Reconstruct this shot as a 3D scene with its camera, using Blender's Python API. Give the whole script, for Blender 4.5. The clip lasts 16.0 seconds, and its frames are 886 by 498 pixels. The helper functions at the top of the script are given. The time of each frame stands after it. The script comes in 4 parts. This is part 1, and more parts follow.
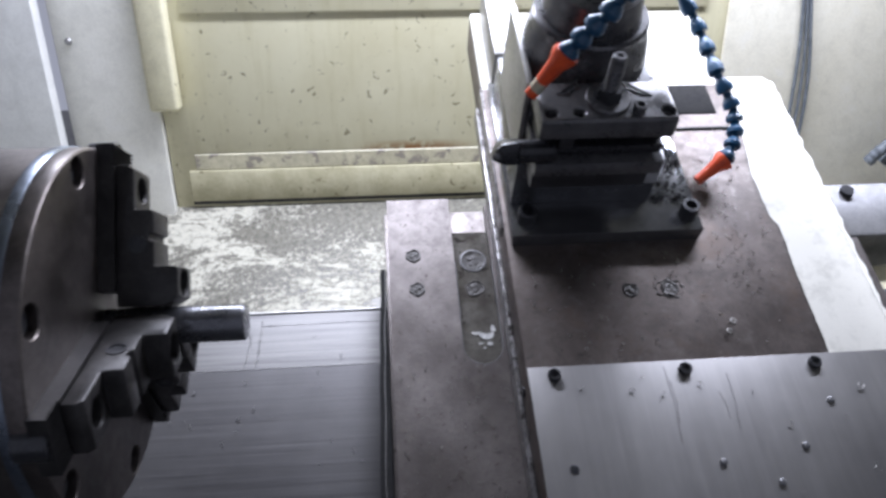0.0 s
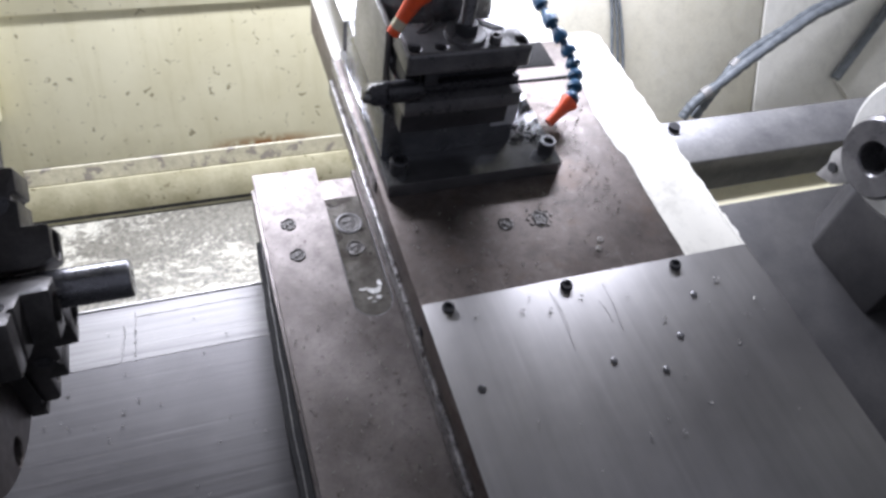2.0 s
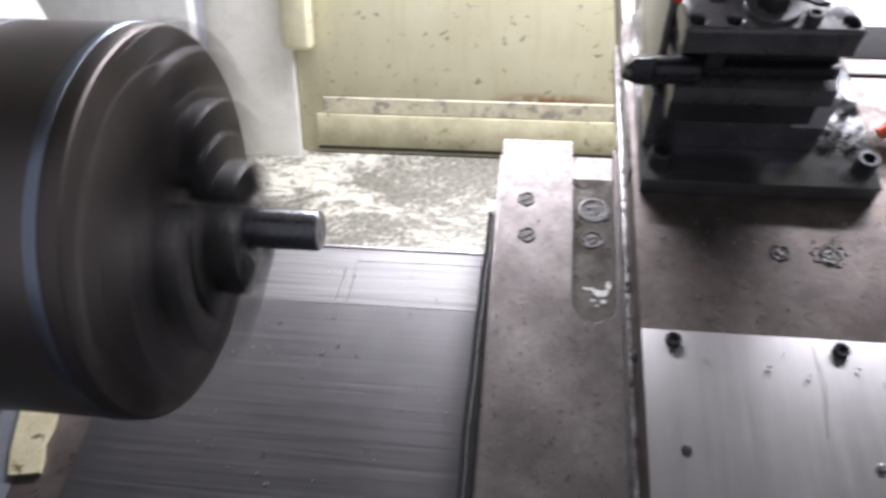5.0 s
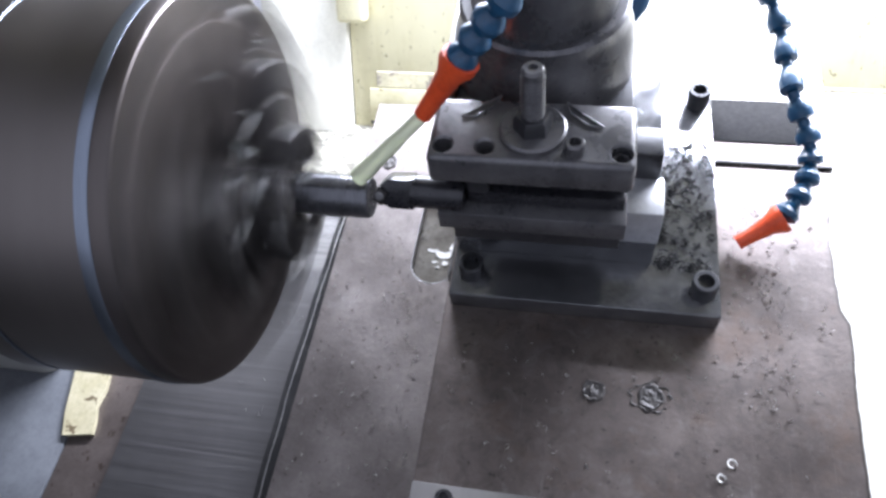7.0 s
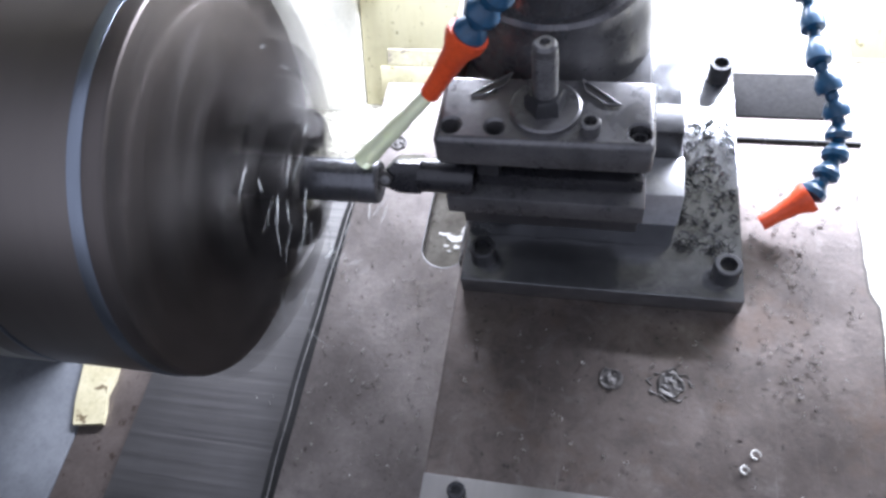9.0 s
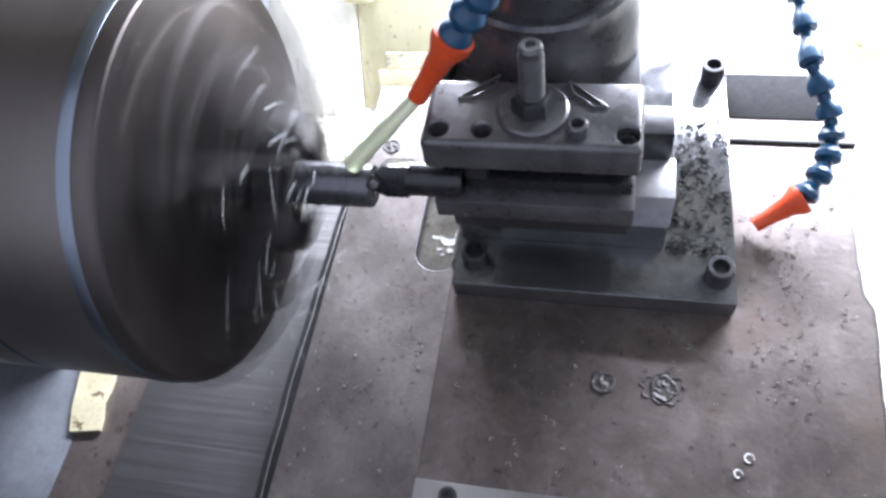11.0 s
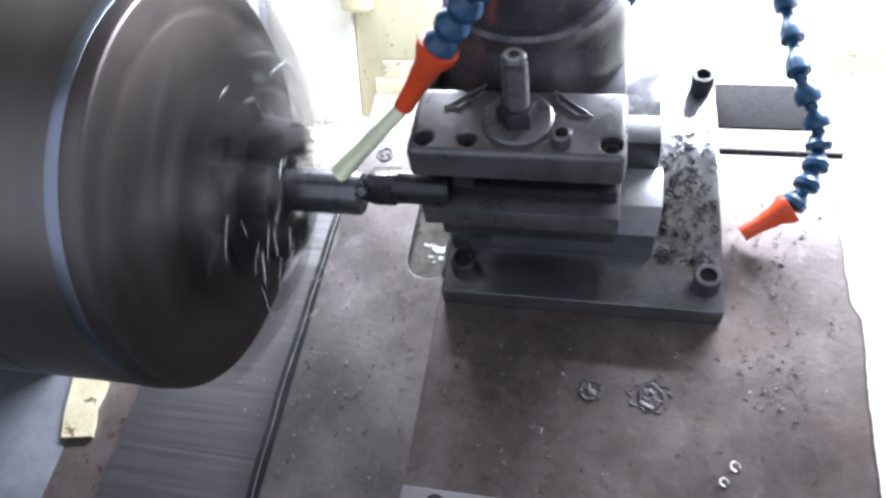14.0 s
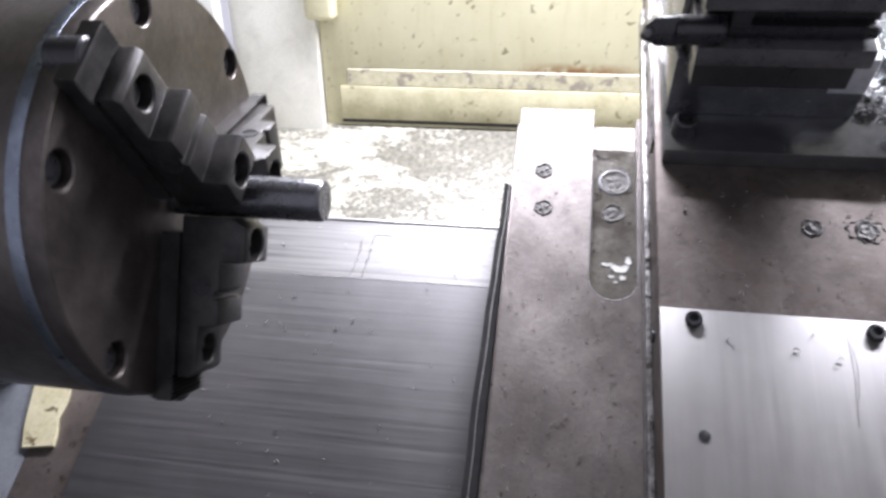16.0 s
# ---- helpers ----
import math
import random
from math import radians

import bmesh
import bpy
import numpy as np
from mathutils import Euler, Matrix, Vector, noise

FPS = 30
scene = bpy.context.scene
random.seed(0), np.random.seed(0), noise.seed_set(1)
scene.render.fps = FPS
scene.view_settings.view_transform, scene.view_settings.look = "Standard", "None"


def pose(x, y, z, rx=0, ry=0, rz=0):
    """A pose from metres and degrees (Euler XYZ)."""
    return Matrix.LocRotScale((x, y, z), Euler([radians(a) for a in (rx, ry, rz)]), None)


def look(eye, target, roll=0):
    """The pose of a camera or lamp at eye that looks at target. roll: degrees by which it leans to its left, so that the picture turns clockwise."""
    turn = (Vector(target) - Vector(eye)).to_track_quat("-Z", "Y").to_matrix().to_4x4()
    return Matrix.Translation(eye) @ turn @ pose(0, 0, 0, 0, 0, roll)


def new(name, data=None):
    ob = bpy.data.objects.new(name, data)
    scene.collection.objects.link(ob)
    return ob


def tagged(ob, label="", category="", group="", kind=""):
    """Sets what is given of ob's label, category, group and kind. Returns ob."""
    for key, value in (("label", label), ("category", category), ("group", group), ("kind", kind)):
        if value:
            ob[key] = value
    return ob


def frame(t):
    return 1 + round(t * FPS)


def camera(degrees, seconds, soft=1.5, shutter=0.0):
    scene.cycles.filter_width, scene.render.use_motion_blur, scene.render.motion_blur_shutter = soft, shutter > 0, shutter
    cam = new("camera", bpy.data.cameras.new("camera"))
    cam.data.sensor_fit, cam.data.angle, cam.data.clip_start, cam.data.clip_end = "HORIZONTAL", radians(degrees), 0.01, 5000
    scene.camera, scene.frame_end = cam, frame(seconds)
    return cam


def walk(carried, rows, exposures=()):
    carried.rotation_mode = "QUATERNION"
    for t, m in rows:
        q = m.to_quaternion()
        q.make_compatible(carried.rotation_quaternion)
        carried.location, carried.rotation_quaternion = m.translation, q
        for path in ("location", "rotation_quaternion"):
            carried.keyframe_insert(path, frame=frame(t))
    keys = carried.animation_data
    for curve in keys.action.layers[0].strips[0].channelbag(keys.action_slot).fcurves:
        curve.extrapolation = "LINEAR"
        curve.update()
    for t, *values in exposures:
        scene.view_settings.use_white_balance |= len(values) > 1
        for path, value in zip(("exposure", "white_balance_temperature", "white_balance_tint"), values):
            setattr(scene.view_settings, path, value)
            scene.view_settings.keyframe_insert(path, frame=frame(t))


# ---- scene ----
cam = camera(62.44, 16.0, 2.9, 0.9)
ROWS = [
    (0.0, -0.0040, -0.6108, 0.7394, 35.82, -2.36, -4.46),
    (0.5, -0.0377, -0.6306, 0.7252, 35.96, -3.97, -6.29),
    (1.0, -0.0233, -0.6819, 0.6859, 37.13, -4.85, -13.22),
    (1.5, -0.0353, -0.6932, 0.6929, 38.85, -5.96, -17.09),
    (2.0, -0.0515, -0.6784, 0.6922, 39.10, -7.33, -17.71),
    (2.5, -0.0449, -0.6743, 0.6934, 39.37, -8.38, -17.39),
    (3.0, -0.0280, -0.6574, 0.6771, 38.64, -8.70, -16.45),
    (3.5, -0.0035, -0.6484, 0.6505, 38.58, -5.38, -12.06),
    (4.0, 0.0257, -0.6286, 0.6364, 35.36, -5.05, -9.11),
    (4.2, 0.0329, -0.6082, 0.6459, 35.24, -2.96, -4.68),
    (6.3, 0.0245, -0.6051, 0.6240, 34.62, 5.56, 9.59),
    (6.5, 0.0249, -0.6024, 0.6214, 34.53, 5.61, 9.71),
    (7.0, 0.0245, -0.6032, 0.6177, 34.01, 5.80, 9.33),
    (7.5, 0.0225, -0.5971, 0.6119, 33.71, 5.84, 9.55),
    (8.0, 0.0222, -0.5913, 0.6054, 32.77, 6.31, 9.52),
    (8.5, 0.0226, -0.5882, 0.6042, 32.26, 6.87, 9.52),
    (11.0, 0.0274, -0.5838, 0.5998, 32.53, 7.48, 9.30),
    (11.5, 0.0318, -0.5856, 0.6025, 32.96, 7.66, 9.43),
    (12.0, 0.0347, -0.5868, 0.6018, 32.98, 7.81, 9.52),
    (12.5, 0.0356, -0.5873, 0.6014, 32.91, 7.89, 9.34),
    (13.0, 0.0368, -0.5840, 0.5988, 32.97, 7.68, 9.55),
    (13.5, 0.0365, -0.5845, 0.6000, 32.91, 7.55, 9.46),
    (14.0, 0.0367, -0.5843, 0.6010, 33.19, 7.42, 9.51),
    (14.5, 0.0365, -0.5831, 0.6005, 33.10, 7.44, 9.31),
    (15.0, 0.0373, -0.5848, 0.6023, 33.07, 7.23, 9.08),
    (15.5, 0.0409, -0.5886, 0.6038, 33.16, 6.81, 8.85),
    (16.0, 0.0446, -0.5904, 0.6108, 33.46, 5.56, 7.81),
]
BED = pose(0, 0, 0, 30)
walk(cam, [(t, BED @ pose(x, y, z, rx, ry, rz)) for t, x, y, z, rx, ry, rz in ROWS],
     [(0.0, -0.44, 6400, 11), (0.5, -0.42, 6450, 11), (1.5, -0.2, 6600, 11), (3.0, -0.15, 6900, 12), (4.2, -0.15, 7100, 14), (6.3, 0.63, 6650, 10), (7.0, 1.0, 6450, 10), (8.5, 1.14, 6450, 10),
      (12.5, 1.29, 6450, 10), (14.0, 1.2, 6450, 10), (15.0, 1.03, 6650, 11), (15.5, 0.95, 6750, 11), (16.0, 0.52, 6900, 12)])

# ---- world and light ----
world = bpy.data.worlds.new("shop_air")
scene.world = world
world.use_nodes = True
world.node_tree.nodes["Background"].inputs[0].default_value = (0.77, 0.81, 1.0, 1)
world.node_tree.nodes["Background"].inputs[1].default_value = 0.58


def lamp(name, at, to, sx, sy, watts, colour):
    d = bpy.data.lights.new(name, "AREA")
    d.shape, d.size, d.size_y, d.energy, d.color = "RECTANGLE", sx, sy, watts, colour
    ob = new(name, d)
    ob.matrix_world = look(at, to)
    return ob


lamp("work_lamp", (0.3, 0.29, 0.74), (0.28, -0.03, 0.0), 1.45, 0.06, 53.0, (0.83, 0.868, 1.03))


# ---- helpers for meshes ----
def finish(name, bm, material, smooth=True):
    bmesh.ops.recalc_face_normals(bm, faces=bm.faces[:])
    me = bpy.data.meshes.new(name)
    if smooth:
        for f in bm.faces:
            f.smooth = True
        for e in bm.edges:
            e.smooth = len(e.link_faces) == 2 and e.calc_face_angle(0) < radians(32)
    bm.to_mesh(me)
    bm.free()
    me.materials.append(material)
    return me


def part(name, bm, material, parent, label="", at=None):
    ob = new(name, finish(name, bm, material))
    ob.parent = parent
    if at is not None:
        ob.matrix_local = at
    if label:
        tagged(ob, label)
    return ob


def thing(name, label, category, at=None, group="", kind=""):
    ob = new(name)
    ob.empty_display_size = 0.02
    if at is not None:
        ob.matrix_world = at
    return tagged(ob, label, category, group, kind)


def solid(name, bm, material, label, category="", kind="", group=""):
    return tagged(new(name, finish(name, bm, material)), label, category, group, kind)


def box(x0, x1, y0, y1, z0, z1, bevel=0.0, seg=2, bm=None):
    """A box with rounded edges, added to bm or to a new bmesh."""
    own = bmesh.new()
    bmesh.ops.create_cube(own, size=1, matrix=Matrix.LocRotScale(
        ((x0 + x1) / 2, (y0 + y1) / 2, (z0 + z1) / 2), None, (x1 - x0, y1 - y0, z1 - z0)))
    if bevel:
        bmesh.ops.bevel(own, geom=own.edges[:], offset=bevel, segments=seg, affect="EDGES", profile=0.5)
    return own if bm is None else join(bm, own)


def join(bm, own):
    me = bpy.data.meshes.new("part")
    own.to_mesh(me)
    own.free()
    bm.from_mesh(me)
    bpy.data.meshes.remove(me)
    return bm


AXES = {"x": Matrix.Rotation(radians(90), 4, "Y"), "y": Matrix.Rotation(radians(-90), 4, "X"), "z": Matrix.Identity(4)}


def turned(profile, at=(0, 0, 0), axis="z", n=48, m=None, bm=None):
    """A turned solid: (radius, height) pairs spun about the axis."""
    own = bmesh.new()
    m = m or Matrix.Translation(at) @ AXES[axis]
    rings = []
    for r, h in profile:
        if r < 1e-6:
            rings.append([own.verts.new(m @ Vector((0, 0, h)))])
        else:
            rings.append([own.verts.new(m @ Vector((r * math.cos(2 * math.pi * i / n), r * math.sin(2 * math.pi * i / n), h))) for i in range(n)])
    for a, b in zip(rings, rings[1:]):
        for i in range(n):
            j = (i + 1) % n
            vs = [a[i % len(a)], a[j % len(a)], b[j % len(b)], b[i % len(b)]]
            vs = list(dict.fromkeys(vs))
            if len(vs) > 2:
                own.faces.new(vs)
    for ring in (rings[0], rings[-1]):
        if len(ring) > 2:
            own.faces.new(ring)
    return own if bm is None else join(bm, own)


def prism(points, z0, z1, m=None, bevel=0.0, bm=None):
    """A flat outline (x, y) made into a slab from z0 to z1."""
    own = bmesh.new()
    m = m or Matrix.Identity(4)
    low = [own.verts.new(m @ Vector((x, y, z0))) for x, y in points]
    top = [own.verts.new(m @ Vector((x, y, z1))) for x, y in points]
    n = len(points)
    own.faces.new(low[::-1])
    own.faces.new(top)
    for i in range(n):
        own.faces.new((low[i], low[(i + 1) % n], top[(i + 1) % n], top[i]))
    if bevel:
        bmesh.ops.recalc_face_normals(own, faces=own.faces[:])
        bmesh.ops.bevel(own, geom=own.edges[:], offset=bevel, segments=2, affect="EDGES", profile=0.5)
    return own if bm is None else join(bm, own)


def tube(points, radius, n=12, bm=None, ripple=0.0, every=1):
    """A round tube along points; ripple swells every other ring, as on a corrugated hose."""
    own = bmesh.new()
    pts = [Vector(p) for p in points]
    rings = []
    side = None
    for i, p in enumerate(pts):
        d = (pts[min(i + 1, len(pts) - 1)] - pts[max(i - 1, 0)]).normalized()
        u = d.orthogonal() if side is None else side - d * side.dot(d)
        u.normalize()
        side = u
        v = d.cross(u)
        r = (radius[i] if isinstance(radius, (list, tuple)) else radius) * (1 + (ripple if (i // every) % 2 else 0))
        rings.append([own.verts.new(p + r * (math.cos(a) * u + math.sin(a) * v)) for a in [2 * math.pi * k / n for k in range(n)]])
    for a, b in zip(rings, rings[1:]):
        for k in range(n):
            own.faces.new((a[k], a[(k + 1) % n], b[(k + 1) % n], b[k]))
    own.faces.new(rings[0][::-1])
    own.faces.new(rings[-1])
    return own if bm is None else join(bm, own)


def glide(points, n):
    """n points on a smooth curve through the given ones."""
    p = [Vector(q) for q in points]
    p = [2 * p[0] - p[1]] + p + [2 * p[-1] - p[-2]]
    out = []
    spans = len(p) - 3
    for i in range(n):
        u = i / (n - 1) * spans
        k = min(int(u), spans - 1)
        t = u - k
        a, b, c, d = p[k:k + 4]
        out.append(0.5 * (2 * b + (c - a) * t + (2 * a - 5 * b + 4 * c - d) * t * t + (3 * b - a - 3 * c + d) * t ** 3))
    return out


# ---- materials ----
class Nodes:
    def __init__(self, name):
        self.m = bpy.data.materials.new(name)
        self.m.use_nodes = True
        self.t = self.m.node_tree
        self.b = self.t.nodes["Principled BSDF"]
        co = self.t.nodes.new("ShaderNodeTexCoord")
        self.co = co.outputs["Object"]

    def link(self, a, b):
        self.t.links.new(a, b)

    def stretch(self, sx, sy, sz):
        n = self.t.nodes.new("ShaderNodeMapping")
        n.inputs["Scale"].default_value = (sx, sy, sz)
        self.link(self.co, n.inputs[0])
        return n.outputs[0]

    def noise(self, scale, detail=4, rough=0.6, co=None, distort=0.0):
        n = self.t.nodes.new("ShaderNodeTexNoise")
        n.inputs["Scale"].default_value, n.inputs["Detail"].default_value, n.inputs["Roughness"].default_value = scale, detail, rough
        n.inputs["Distortion"].default_value = distort
        self.link(co or self.co, n.inputs["Vector"])
        return n.outputs[0]

    def ramp(self, src, a, b, va=0.0, vb=1.0):
        n = self.t.nodes.new("ShaderNodeMapRange")
        n.inputs[1].default_value, n.inputs[2].default_value = a, b
        n.inputs[3].default_value, n.inputs[4].default_value = va, vb
        self.link(src, n.inputs[0])
        return n.outputs[0]

    def mix(self, fac, a, b):
        n = self.t.nodes.new("ShaderNodeMix")
        n.data_type = "RGBA"
        for key, v in ((0, fac), (6, a), (7, b)):
            if isinstance(v, bpy.types.NodeSocket):
                self.link(v, n.inputs[key])
            else:
                n.inputs[key].default_value = v if key == 0 else (*v, 1)
        return n.outputs[2]

    def math(self, op, a, b):
        n = self.t.nodes.new("ShaderNodeMath")
        n.operation = op
        for k, v in ((0, a), (1, b)):
            if isinstance(v, bpy.types.NodeSocket):
                self.link(v, n.inputs[k])
            else:
                n.inputs[k].default_value = v
        return n.outputs[0]

    def axis(self, k):
        n = self.t.nodes.new("ShaderNodeSeparateXYZ")
        self.link(self.co, n.inputs[0])
        return n.outputs[k]

    def bump(self, src, strength, distance=0.001):
        n = self.t.nodes.new("ShaderNodeBump")
        n.inputs["Strength"].default_value, n.inputs["Distance"].default_value = strength, distance
        self.link(src, n.inputs["Height"])
        self.link(n.outputs[0], self.b.inputs["Normal"])

    def set(self, colour, rough, metal=0.0, spec=0.5):
        for key, v in (("Base Color", colour), ("Roughness", rough), ("Metallic", metal)):
            if isinstance(v, bpy.types.NodeSocket):
                self.link(v, self.b.inputs[key])
            else:
                self.b.inputs[key].default_value = (*v, 1) if key == "Base Color" else v
        self.b.inputs["Specular IOR Level"].default_value = spec
        return self.m


def worn(name, c1, c2, scale, rough, metal=0.0, spots=None, spot_scale=60, spot_at=0.66, bump=0.25, grain=260, spec=0.5, mottle=0.3):
    """A surface in two tones, with grain, uneven gloss and, where given, spots of a third colour."""
    n = Nodes(name)
    big = n.noise(scale, 5, 0.65)
    fine = n.noise(grain, 3, 0.7)
    c = n.mix(n.ramp(big, 0.35, 0.65), c1, c2)
    c = n.mix(n.ramp(fine, 0.45, 0.8, 0, 0.35), c, tuple(0.55 * v for v in c1))
    mid = n.noise(scale * 5.3, 6, 0.72, distort=0.3)
    c = n.mix(n.ramp(mid, 0.48, 0.72, 0, mottle), c, tuple(0.5 * v for v in c1))
    c = n.mix(n.ramp(mid, 0.46, 0.28, 0, mottle), c, tuple(min(1.25 * v, 0.85) for v in c2))
    if spots:
        c = n.mix(n.ramp(n.noise(spot_scale, 3, 0.6, distort=0.6), spot_at, spot_at + 0.05), c, spots)
    n.bump(n.math("ADD", fine, n.math("MULTIPLY", big, 1.5)), bump, 0.0006)
    return n.set(c, n.ramp(n.math("ADD", big, n.math("MULTIPLY", mid, 0.8)), 0.6, 1.2, rough - 0.12, rough + 0.14), metal, spec)


IRON = worn("wet_cast_iron", (0.085, 0.07, 0.064), (0.15, 0.125, 0.115), 9, 0.42, 0.4, (0.05, 0.035, 0.03), 120, 0.62)
SADDLE_IRON = worn("oiled_ground_iron", (0.118, 0.104, 0.099), (0.195, 0.176, 0.168), 7, 0.42, 0.7, (0.045, 0.035, 0.031), 150, 0.64, 0.4, mottle=0.6)
PLUG = worn("dirty_plug", (0.03, 0.028, 0.026), (0.095, 0.088, 0.083), 120, 0.5, 0.25, bump=0.4)
BLACK = worn("black_oxide_steel", (0.03, 0.031, 0.035), (0.056, 0.057, 0.062), 20, 0.32, 0.45, bump=0.16)
BLOCK = worn("oiled_dark_steel", (0.072, 0.072, 0.077), (0.14, 0.138, 0.143), 22, 0.3, 0.5, bump=0.18)
CHUCK = worn("chuck_steel", (0.075, 0.066, 0.062), (0.15, 0.132, 0.125), 14, 0.42, 0.9, bump=0.2)
WETBLOCK = worn("wet_pedestal_steel", (0.1, 0.103, 0.112), (0.17, 0.175, 0.185), 24, 0.2, 0.65, bump=0.2)
JAW = worn("hardened_jaw_steel", (0.022, 0.021, 0.021), (0.05, 0.047, 0.046), 40, 0.42, 0.5, spec=0.4)
RING = worn("polished_ring_steel", (0.15, 0.175, 0.215), (0.22, 0.25, 0.3), 30, 0.3, 0.95, bump=0.08)
SHELL = worn("oily_shell_steel", (0.12, 0.109, 0.103), (0.21, 0.19, 0.18), 16, 0.4, 0.92, bump=0.12)
WETBASE = worn("wet_ground_steel", (0.12, 0.123, 0.131), (0.21, 0.214, 0.222), 26, 0.15, 0.75, bump=0.35, mottle=0.4)
BAR = worn("dull_bar_steel", (0.09, 0.092, 0.1), (0.14, 0.143, 0.155), 30, 0.26, 0.75, bump=0.08)
MACHINED = worn("machined_steel", (0.5, 0.51, 0.53), (0.6, 0.61, 0.63), 30, 0.36, 0.55, bump=0.08)
GIB = worn("wet_scraped_steel", (0.16, 0.155, 0.155), (0.36, 0.35, 0.35), 60, 0.3, 0.6, (0.05, 0.045, 0.042), 110, 0.55, 0.9, 90, mottle=0.7)
# near-white base: the lamp's glint on oil, put into the colour
GLEAM = worn("oil_glint", (0.6, 0.6, 0.59), (0.8, 0.8, 0.78), 80, 0.2, 0.35, bump=0.9, grain=140)
SCUFFED = worn("scuffed_cream_paint", (0.4, 0.37, 0.26), (0.52, 0.485, 0.34), 16, 0.45, 0, (0.24, 0.215, 0.175), 34, 0.56, 0.3, mottle=0.5)
TOOLBLACK = worn("oily_tool_steel", (0.012, 0.012, 0.015), (0.024, 0.024, 0.028), 30, 0.28, 0.2, bump=0.1)
STEEL = worn("plain_steel", (0.3, 0.3, 0.3), (0.42, 0.41, 0.4), 40, 0.38, 0.8)
CREAM = worn("cream_machine_paint", (0.69, 0.65, 0.44), (0.75, 0.71, 0.51), 6, 0.42, 0, (0.2, 0.16, 0.07), 26, 0.72, 0.1)
BEIGE = worn("beige_machine_paint", (0.77, 0.735, 0.6), (0.81, 0.78, 0.655), 5, 0.45, 0, (0.4, 0.36, 0.25), 30, 0.73, 0.08)
PALE = worn("pale_machine_paint", (0.78, 0.77, 0.7), (0.82, 0.81, 0.75), 4, 0.45, 0, bump=0.08)
CONCRETE = worn("shop_concrete", (0.2, 0.2, 0.195), (0.28, 0.275, 0.265), 3, 0.7, 0, (0.12, 0.115, 0.11), 8, 0.6)
# paint of the far-left panel, with its shade put into the grey
SHADEGREY = worn("light_grey_shaded_paint", (0.58, 0.585, 0.57), (0.64, 0.645, 0.62), 4, 0.45, 0, bump=0.08)
GREY = worn("grey_machine_paint", (0.4, 0.4, 0.38), (0.47, 0.47, 0.45), 5, 0.45, 0, bump=0.08)
ORANGE = worn("orange_plastic", (0.68, 0.072, 0.018), (0.75, 0.092, 0.022), 60, 0.38, 0, bump=0.05)
BLUE = worn("blue_plastic", (0.006, 0.048, 0.105), (0.01, 0.072, 0.155), 60, 0.35, 0, bump=0.05)
RUBBER = worn("black_rubber", (0.015, 0.015, 0.016), (0.03, 0.03, 0.03), 40, 0.6)
MAT = worn("matt_black_rubber", (0.012, 0.012, 0.013), (0.025, 0.025, 0.025), 40, 0.8, spec=0.15)
RAIL = worn("dull_rail_steel", (0.13, 0.13, 0.14), (0.22, 0.22, 0.22), 10, 0.45, 0.5)
DARKCOVER = worn("dark_oiled_sheet", (0.036, 0.036, 0.039), (0.064, 0.062, 0.062), 8, 0.5, 0.35)
CONDUIT = worn("grey_conduit", (0.1, 0.115, 0.13), (0.19, 0.21, 0.23), 60, 0.5)
WETCHIP = worn("dark_wet_chips", (0.06, 0.06, 0.062), (0.2, 0.2, 0.2), 160, 0.2, 0.7)
CHIP = worn("bright_chips", (0.5, 0.5, 0.48), (0.75, 0.74, 0.7), 200, 0.3, 0.4)
LIP = worn("dull_lip_steel", (0.2, 0.2, 0.2), (0.32, 0.31, 0.3), 30, 0.5, 0.2)
SHEET = worn("bluish_grey_sheet", (0.085, 0.093, 0.107), (0.14, 0.15, 0.165), 6, 0.55, 0.1)
# tone of the unseen door, kept dark to cut bounced light
CHARCOAL = worn("charcoal_unseen_door", (0.06, 0.062, 0.066), (0.085, 0.087, 0.092), 5, 0.5, 0, bump=0.1)
DIRTY = worn("dirty_cream_paint", (0.42, 0.38, 0.24), (0.52, 0.48, 0.33), 40, 0.5, 0, (0.12, 0.09, 0.05), 60, 0.6, 0.4)


def brushed(name, c1, c2, sx, sy, rough, metal, band=None, streak=0.18, relief=0.3, uneven=1.0):
    """Sheet metal with long scratches; band: a strip (y0, y1) of it is brighter from rubbing."""
    n = Nodes(name)
    long_ = n.noise(1.0, 6, 0.7, n.stretch(sx, sy, 40))
    big = n.noise(7, 4, 0.6)
    c = n.mix(n.ramp(long_, 0.3, 0.7), c1, c2)
    c = n.mix(n.ramp(big, 0.4, 0.75, 0, 0.5), c, tuple(0.6 * v for v in c1))
    marks = n.noise(1.0, 3, 0.55, n.stretch(sx * 0.6, sy * 0.45, 40), 0.2)
    c = n.mix(n.ramp(marks, 0.6, 0.68, 0, streak), c, tuple(min(1.9 * v, 0.6) for v in c2))
    c = n.mix(n.ramp(marks, 0.38, 0.3, 0, streak), c, tuple(0.4 * v for v in c1))
    if band:
        y = n.axis(1)
        inside = n.math("MULTIPLY", n.ramp(y, band[0] - 0.002, band[0] + 0.002), n.math("MULTIPLY", n.ramp(long_, 0.35, 0.6, 0.3, 1.0), n.ramp(marks, 0.34, 0.5, 0.25, 1.0)))
        c = n.mix(inside, c, (0.205, 0.202, 0.198))
    n.bump(n.math("ADD", long_, n.math("MULTIPLY", big, 0.6)), relief, 0.0005)
    return n.set(c, n.ramp(long_, 0.3, 0.7, rough - 0.08 * uneven, rough + 0.14 * uneven), metal)


